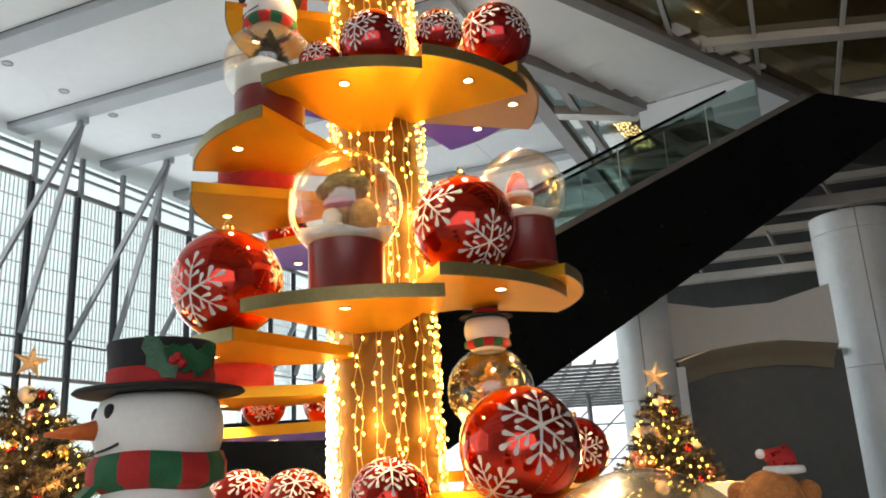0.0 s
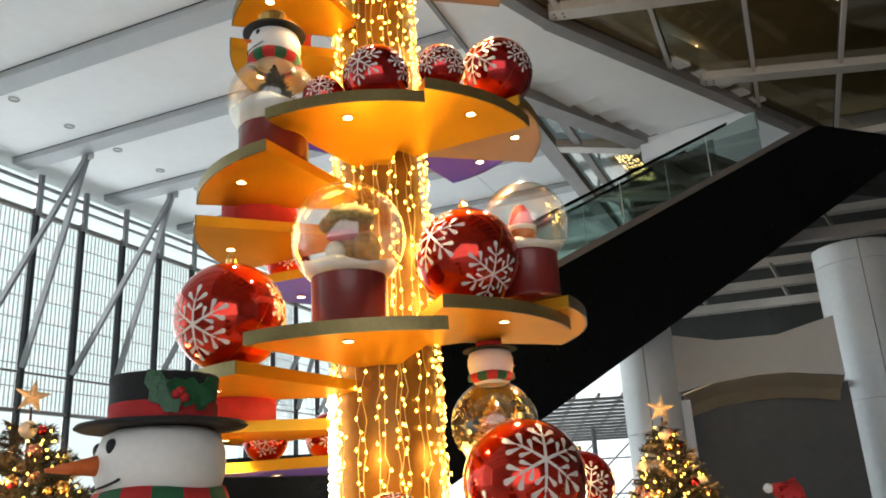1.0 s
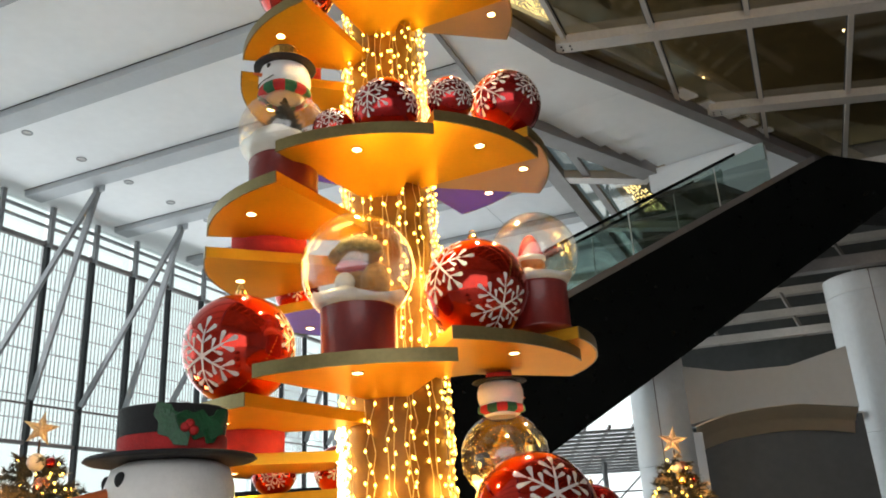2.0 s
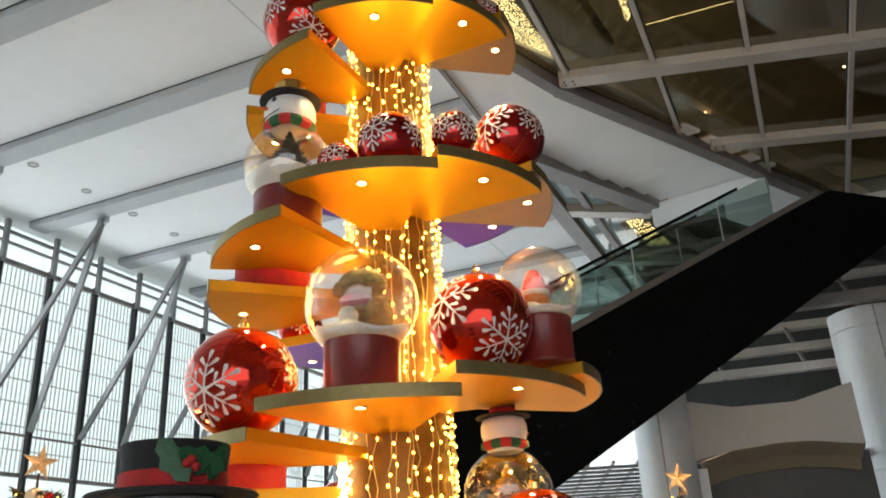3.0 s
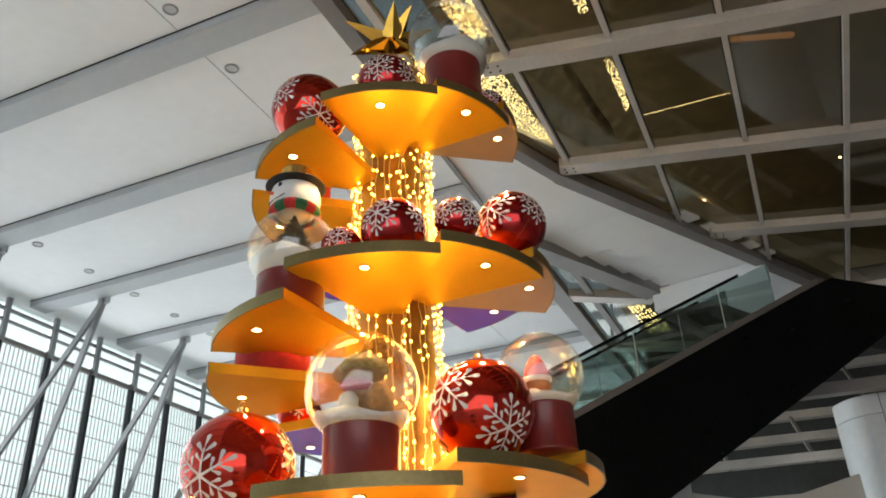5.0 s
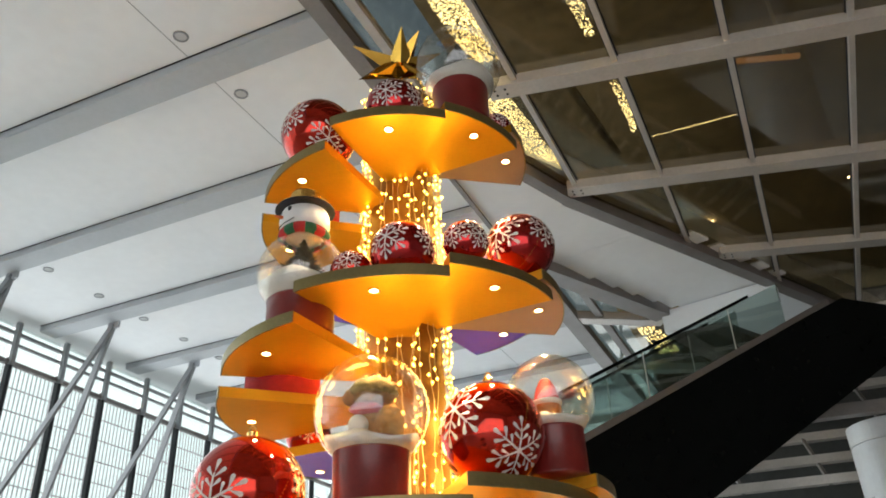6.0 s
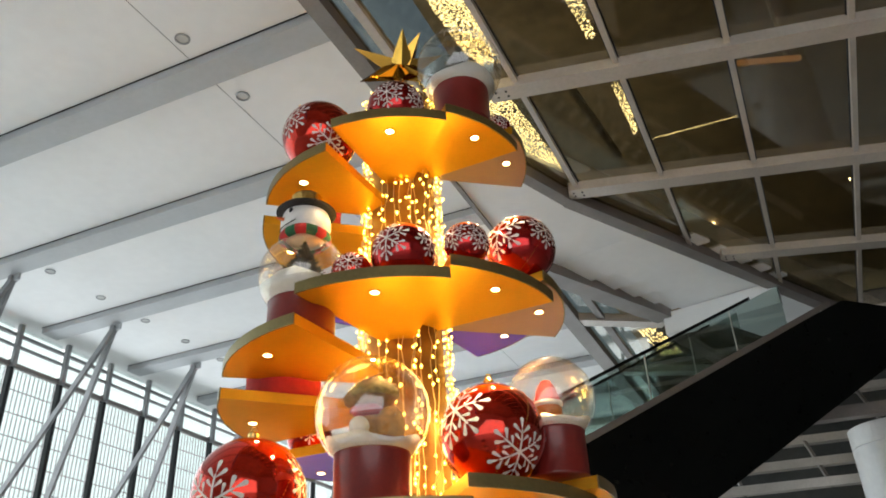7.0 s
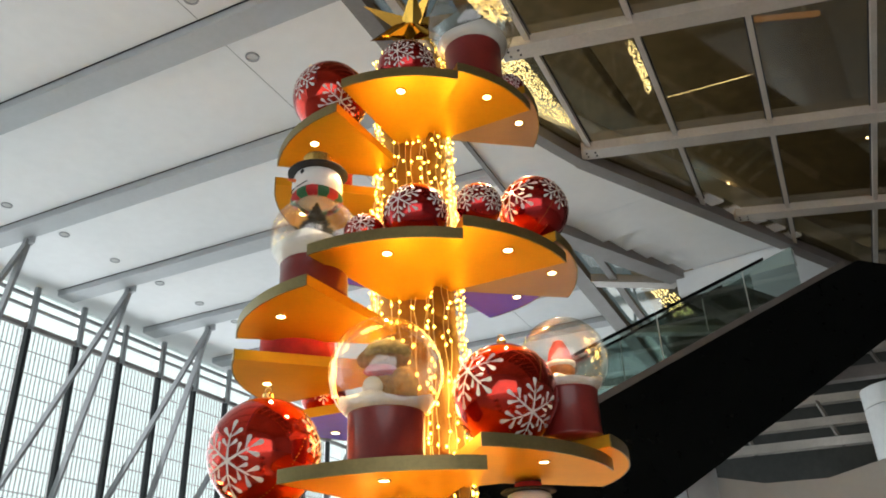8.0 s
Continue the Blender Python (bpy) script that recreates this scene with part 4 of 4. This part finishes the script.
        bm = ball_mesh(bmesh.new(), fl + right * -0.08 * gr + near * 0.18 * gr + Vector((0, 0, 0.40 * gr)), 0.20 * gr, 16, 8, (1.2, 0.8, 0.45))
        part("ribbon", bm, RED_FELT, t, "red ribbon", True)
        bm = ball_mesh(bmesh.new(), fl + right * -0.18 * gr + near * 0.30 * gr + Vector((0, 0, 0.14 * gr)), 0.14 * gr, 16, 8)
        part("snowball", bm, WHITE_FOAM, t, "small white ball", True)
    elif inside == "gnome":
        bm = ball_mesh(bmesh.new(), fl + Vector((0, 0, 0.16 * gr)), 0.30 * gr, 18, 10, (1.1, 1, 0.85))
        part("figure", bm, PLUSH, t, "round brown figure", True)
        bm = lathe(bmesh.new(), [(0.30 * gr, 0), (0.31 * gr, 0.06 * gr), (0.24 * gr, 0.35 * gr), (0.12 * gr, 0.56 * gr), (0, 0.62 * gr)], 20, fl + Vector((0, 0, 0.34 * gr)))
        part("cap", bm, RED_FELT, t, "red pointed cap", True)
        part("cap_trim", lathe(bmesh.new(), [(0.27 * gr, 0), (0.36 * gr, 0.03 * gr), (0.36 * gr, 0.1 * gr), (0.27 * gr, 0.14 * gr)], 20, fl + Vector((0, 0, 0.26 * gr))), SNOW, t, "white fluffy trim", True)
    gr = R0
    if inside in ("fir", "gold fir"):
        bm = bmesh.new()
        toy_fir(bm, fl - Vector((0, 0, 0.05 * gr)) + near * 0.1 * gr, 1.2 * gr, 0.55 * gr, 420, seed)
        part("toy_fir", bm, BRASS if inside == "gold fir" else NEEDLE, t, "little bushy fir")
    if inside == "gold fir":
        bm = bmesh.new()
        for i in range(160):
            d = Vector((g.gauss(0, 1), g.gauss(0, 1), g.gauss(0, 0.8))).normalized()
            bulb(bm, o + d * gr * g.uniform(0.3, 0.9), 0.006)
        part("glitter", bm, BRASS, t, "floating gold glitter")
    if head:
        hz, hr, face, holly, band = head
        snowman_head(t, (0, 0, hz - z), hr, face, holly, band)
        part("collar", lathe(bmesh.new(), [(gr * 0.35, 0), (gr * 0.42, 0.02), (gr * 0.36, 0.08)], 32, o + Vector((0, 0, gr * 0.9))), WHITE_FOAM, t, "white collar", True)
    return t


snow_globe(-0.747, 6.09, top_of(-14), 0.295, 0.50, 3.676, 0.452, "bears", None, "glass snow globe with plush bears on a maroon drum", 3)
snow_globe(0.706, 6.65, top_of(-12), 0.25, 0.40, 3.896, 0.377, "gnome", None, "glass snow globe with a red-capped figure on a maroon drum", 4)
snow_globe(0.112, 6.62, top_of(1), 0.29, 0.52, 7.624, 0.455, "fir", None, "glass snow globe with a fir twig on a maroon drum", 5)
snow_globe(-1.435, 6.50, top_of(-8), 0.30, 0.34, 5.13, 0.405, "fir", (5.66, 0.237, -62, False, BRASS), "snow globe with a snowman head in a gold-banded hat", 6, 0.1)
snow_globe(0.355, 7.30, top_of(-19), 0.29, 0.50, 2.29, 0.385, "gold fir", (2.81, 0.205, 125, False, RED_FELT), "snow globe with gold glitter and a snowman head", 7)
snow_globe(-1.13, 3.20, 0.0, 0.40, 0.62, 1.06, 0.52, "fir", (1.805, 0.24, -72, True, RED_FELT), "large snow globe with a snowman head in a holly hat", 8)
snow_globe(0.81, 3.80, 0.0, 0.42, 0.52, 1.02, 0.56, "gnome", None, "large glass snow globe standing on the floor", 9, 0.0, HAZY)

# ---- star on top ----
star = thing("tower_star", "faceted mirror gold star on top of the tower", "star", m=pose(AXIS.x + 0.02, AXIS.y, 7.92))


def star_points(bm, c, R0, R1, thick, right, up, near, n=5, roll=0.0):
    f, b = bm.verts.new(c + near * thick), bm.verts.new(c - near * thick)
    ring = []
    for i in range(2 * n):
        a, r = math.pi * i / n + roll, R0 if i % 2 == 0 else R1
        ring.append(bm.verts.new(c + (math.sin(a) * right + math.cos(a) * up) * r))
    for i in range(2 * n):
        j = (i + 1) % (2 * n)
        bm.faces.new((ring[i], ring[j], f))
        bm.faces.new((ring[j], ring[i], b))
    return bm


Zv = Vector((0, 0, 1))
SPIKES = ((0, 1, 0, 0.46), (-0.85, 0.35, 0.2, 0.56), (0.8, 0.45, -0.1, 0.52), (-0.75, -0.55, 0.3, 0.56), (0.75, -0.55, 0.2, 0.5),
          (0.05, 0.25, 1, 0.5), (0, 0.2, -1, 0.46), (-0.1, -0.9, 0.5, 0.4), (-0.45, 0.8, -0.5, 0.58), (0.5, 0.7, 0.6, 0.44))
for a, u_, n_, l in SPIKES:
    d = (a * RIGHT + u_ * Zv + n_ * NEAR).normalized()
    part("spike", rod(bmesh.new(), Vector((0, 0, 0.54)) - d * 0.03, Vector((0, 0, 0.54)) + d * l * 1.12, 0.17, 0.004, 4), STAR_GOLD, star, "mirror gold spike")
part("stem", rod(bmesh.new(), (0, 0, 0), (0, 0, 0.5), 0.03), BRASS, star)


# ---- fir trees ----
def fir_tree(x, y, h, r, seed, label):
    t = thing("christmas_tree", label, "christmas tree", "christmas trees", m=pose(x, y, 0))
    g = random.Random(seed)
    part("trunk", rod(bmesh.new(), (0, 0, 0), (0, 0, h), 0.06, 0.01, 10), BARK, t)
    greens, golds = ([], []), ([], [])

    def blade(a, d, s, l, w, gold):
        verts, faces = golds if gold else greens
        i = len(verts)
        verts.extend((a - s * w, a + s * w, a + d * l))
        faces.append((i, i + 1, i + 2))
    for i in range(800):
        f = 1 - math.sqrt(g.random())
        f = min(f, 0.97)
        a = g.uniform(0, 6.283)
        l = r * (1 - f) ** 0.85 * g.uniform(0.75, 1.12) + 0.05
        p0 = Vector((0, 0, 0.3 + (h - 0.3) * f))
        d = Vector((math.cos(a), math.sin(a), g.uniform(-0.15, 0.35))).normalized()
        n = int(10 + 34 * l)
        gold = g.random() < 0.10
        for k in range(n):
            q = (0.25 + 0.75 * (k + 1) / n) * l
            b = p0 + d * q
            for _ in range(4):
                nd = (d * 0.8 + Vector((g.gauss(0, 1), g.gauss(0, 1), g.gauss(0, 1))) * 0.55).normalized()
                blade(b, nd, nd.orthogonal().normalized(), g.uniform(0.05, 0.09), 0.0085, gold)
    for nm, (verts, faces), ml in (("foliage", greens, NEEDLE), ("gold_foliage", golds, STAR_PALE)):
        me = bpy.data.meshes.new(nm)
        me.from_pydata(verts, [], faces)
        me.materials.append(ml)
        ob = new(nm, me)
        ob.parent = t
    bl = bmesh.new()
    for i in range(440):
        f = 1 - math.sqrt(g.random())
        a = g.uniform(0, 6.283)
        l = r * (1 - f) ** 0.85 * g.uniform(0.85, 1.03) + 0.03
        bulb(bl, Vector((l * math.cos(a), l * math.sin(a), 0.3 + (h - 0.3) * min(f, 0.96))), 0.0115)
    tagged(part("bulb_chain", bl, BULB, t, "warm fairy lights"), kind="stuff")
    for i in range(120):
        f = 1 - math.sqrt(g.random())
        a = g.uniform(0, 6.283)
        l = r * (1 - f) ** 0.85 * 0.96
        part("ball", ball_mesh(bmesh.new(), (l * math.cos(a), l * math.sin(a), 0.32 + (h - 0.3) * min(f, 0.9)), g.uniform(0.045, 0.09), 14, 8), (RED_DEEP, COPPER, BRASS, COPPER, CREAM)[i % 5], t, "", True)
    near = Vector((-x, -y, 0)).normalized()
    right = Vector((-near.y, near.x, 0))
    part("star", star_points(bmesh.new(), Vector((0, 0, h + 0.10)), 0.175, 0.065, 0.03, right, Zv, near, 5, 0.15), STAR_PALE, t, "pale gold glitter star")
    return t


fir_tree(-4.07, 7.90, 2.77, 1.25, 11, "fir tree with warm lights, red baubles and a pale star")
fir_tree(2.41, 9.68, 2.48, 0.92, 12, "fir tree with warm lights, gold baubles and a gold star")
for x, y, z in ((-4.1, 7.25, 2.1), (-3.5, 7.2, 1.6), (-4.4, 7.0, 1.7), (2.3, 9.1, 2.0), (1.9, 8.9, 1.5), (2.8, 8.9, 1.5)):
    point_lamp("tree_glow", (x, y, z), 28, (1.0, 0.48, 0.16), 0.1)

# ---- plush bear with a festive cap on a plinth ----
solid("plinth", lathe(bmesh.new(), [(0, 0), (0.42, 0), (0.42, 0.80), (0.40, 0.83), (0, 0.83)], 40, (1.37, 3.66, 0)), RED_FELT, "low round red plinth under the plush bear", "plinth", kind="", smooth=False)
bm = bmesh.new()
ball_mesh(bm, (1.37, 3.66, 1.06), 0.22, 24, 14, (1, 0.9, 1.05))
ball_mesh(bm, (1.335, 3.64, 1.405), 0.14, 24, 14)
ball_mesh(bm, (1.50, 3.66, 1.44), 0.055, 14, 8)
ball_mesh(bm, (1.22, 3.70, 1.45), 0.05, 14, 8)
ball_mesh(bm, (1.34, 3.50, 1.37), 0.07, 14, 8)
for sx in (-1, 1):
    rod(bm, (1.37 + sx * 0.18, 3.62, 1.18), (1.37 + sx * 0.26, 3.48, 0.98), 0.075, 0.06)
    rod(bm, (1.37 + sx * 0.12, 3.58, 0.92), (1.37 + sx * 0.17, 3.32, 0.91), 0.09, 0.08)
solid("plush_bear", bm, PLUSH, "seated brown plush bear on a red plinth", "plush toy", kind="", smooth=True)
cap = thing("festive_cap", "red sequin cap with white fluffy brim on the bear", "cap", m=pose(1.405, 3.64, 1.52) @ Matrix.Scale(0.7, 4))
part("brim", lathe(bmesh.new(), [(0.08, 0), (0.122, 0.008), (0.128, 0.03), (0.115, 0.052), (0.07, 0.055)], 28), SNOW, cap, "white fluffy brim", True)
bm = tube(bmesh.new(), [(0, 0, 0.04), (-0.005, 0, 0.09), (-0.035, 0, 0.135)], 0.085, 14)
rod(bm, (-0.03, 0, 0.10), (-0.115, 0.0, 0.135), 0.07, 0.02, 16)
part("crown", bm, RED_FELT, cap, "red sequin crown", True)
sq, g = bmesh.new(), random.Random(5)
for i in range(220):
    a, h = g.uniform(0, 6.283), g.random()
    rr = 0.088 - 0.03 * h
    bulb(sq, Vector((rr * math.cos(a) - 0.035 * h, rr * math.sin(a), 0.05 + 0.085 * h)), 0.006)
tagged(part("sequins", sq, RED_MIRROR, cap, "red sequins"), kind="stuff")
part("pompom", ball_mesh(bmesh.new(), (-0.13, 0, 0.128), 0.03, 14, 8), SNOW, cap, "white pompom", True)

# ---- fairy lights above the skylight ----
def light_row(a, b, n, spread, label, seed, size=0.008):
    g = random.Random(seed)
    bm = bmesh.new()
    a, b = Vector(a), Vector(b)
    for i in range(n):
        p = a.lerp(b, i / (n - 1)) + Vector((g.uniform(-spread, spread), g.uniform(-spread, spread) * 0.4, g.uniform(-spread, spread)))
        bulb(bm, p, size)
    ob = mesh_object("fairy_lights", bm, BULB_PALE)
    ob.matrix_world = BUILD
    tagged(ob, label, "fairy lights", "", "stuff")


def light_sheet(corners, n, drop, label, seed, size):
    """Fairy lights in hanging rows over a four-cornered stretch."""
    g = random.Random(seed)
    p = [Vector((*c, 11.9)) for c in corners]
    rows_ = max(3, int(math.sqrt(n) * 0.5))
    bm = bmesh.new()
    for i in range(n):
        f, h = (i % rows_ + g.uniform(-0.12, 0.12)) / (rows_ - 1), g.random()
        q = p[0].lerp(p[1], h).lerp(p[3].lerp(p[2], h), f)
        bulb(bm, q + Vector((g.uniform(-0.012, 0.012), 0, g.uniform(-drop, 0))), size)
    ob = mesh_object("fairy_lights", bm, BULB_PALE)
    ob.matrix_world = BUILD
    tagged(ob, label, "fairy lights", "", "stuff")


light_row((-1.45, 14.33, 11.9), (0.29, 14.41, 11.9), 40, 0.008, "row of warm fairy lights above the skylight", 1, 0.011)
light_sheet([(-1.72, 12.2), (-1.70, 13.95), (-1.62, 13.95), (-1.52, 12.3)], 220, 0.05, "hanging warm fairy lights above the skylight", 2, 0.011)
light_sheet([(-1.90, 9.2), (-1.80, 10.86), (-1.66, 10.86), (-1.62, 9.2)], 260, 0.05, "cluster of warm fairy lights above the skylight", 3, 0.011)
light_sheet([(-4.02, 11.4), (-4.30, 14.0), (-3.36, 14.6), (-3.62, 11.4)], 1500, 0.03, "dense warm fairy lights along the skylight edge", 4, 0.012)
light_sheet([(-3.95, 8.3), (-3.85, 10.6), (-3.36, 10.7), (-3.45, 8.5)], 1400, 0.03, "dense warm fairy lights over the star", 5, 0.012)
light_sheet([(-3.9, 24.0), (-3.7, 26.6), (-3.1, 26.6), (-3.4, 24.0)], 180, 0.05, "warm fairy lights above the farther skylight", 6, 0.026)

# upper floor things seen through the tinted panes
shelf = thing("hanging_sign", "dim orange hanging sign bar above the skylight", "sign", m=BUILD @ pose(1.08, 13.1, 12.0, 0, 0, 20))
part("bar", box(bmesh.new(), -0.58, 0.58, -0.05, 0.05, -0.04, 0.04, 0.01), glow("dim orange sign", (1.0, 0.50, 0.20), 0.32), shelf, "dim glowing orange bar")
part("hanger", box(bmesh.new(), 0.30, 0.36, -0.02, 0.02, 0.04, 3.5), FRAME, shelf)
for dx in (0.0, 0.13):
    solid("spot_lamp", ball_mesh(bmesh.new(), (2.36 + dx, 18.1, 11.95), 0.028, 12, 8), STRIP, "tiny bright spot lamp above the skylight", "lamp", kind="", m=BUILD, group="tiny spot lamps", smooth=True)
solid("upper_duct", bar(bmesh.new(), (-2.65, 12.5, 12.6), (-2.32, 15.6, 12.6), 0.14, 0.12), FRAME_DARK, "dark duct above the skylight panes", "duct", m=BUILD)

# small lit box near the plinth
lb = thing("light_box", "small glowing warm light box on a stand", "light box", m=pose(1.88, 6.0, 0))
part("stand", box(bmesh.new(), -0.05, 0.05, -0.05, 0.05, 0, 1.2), STEEL, lb)
part("case", box(bmesh.new(), -0.17, 0.17, 0.0, 0.12, 1.2, 1.44, 0.01), BRASS, lb)
part("face", box(bmesh.new(), -0.155, 0.155, -0.006, 0.0, 1.215, 1.425), glow("warm light face", (1.0, 0.72, 0.38), 1.1), lb, "glowing warm face")
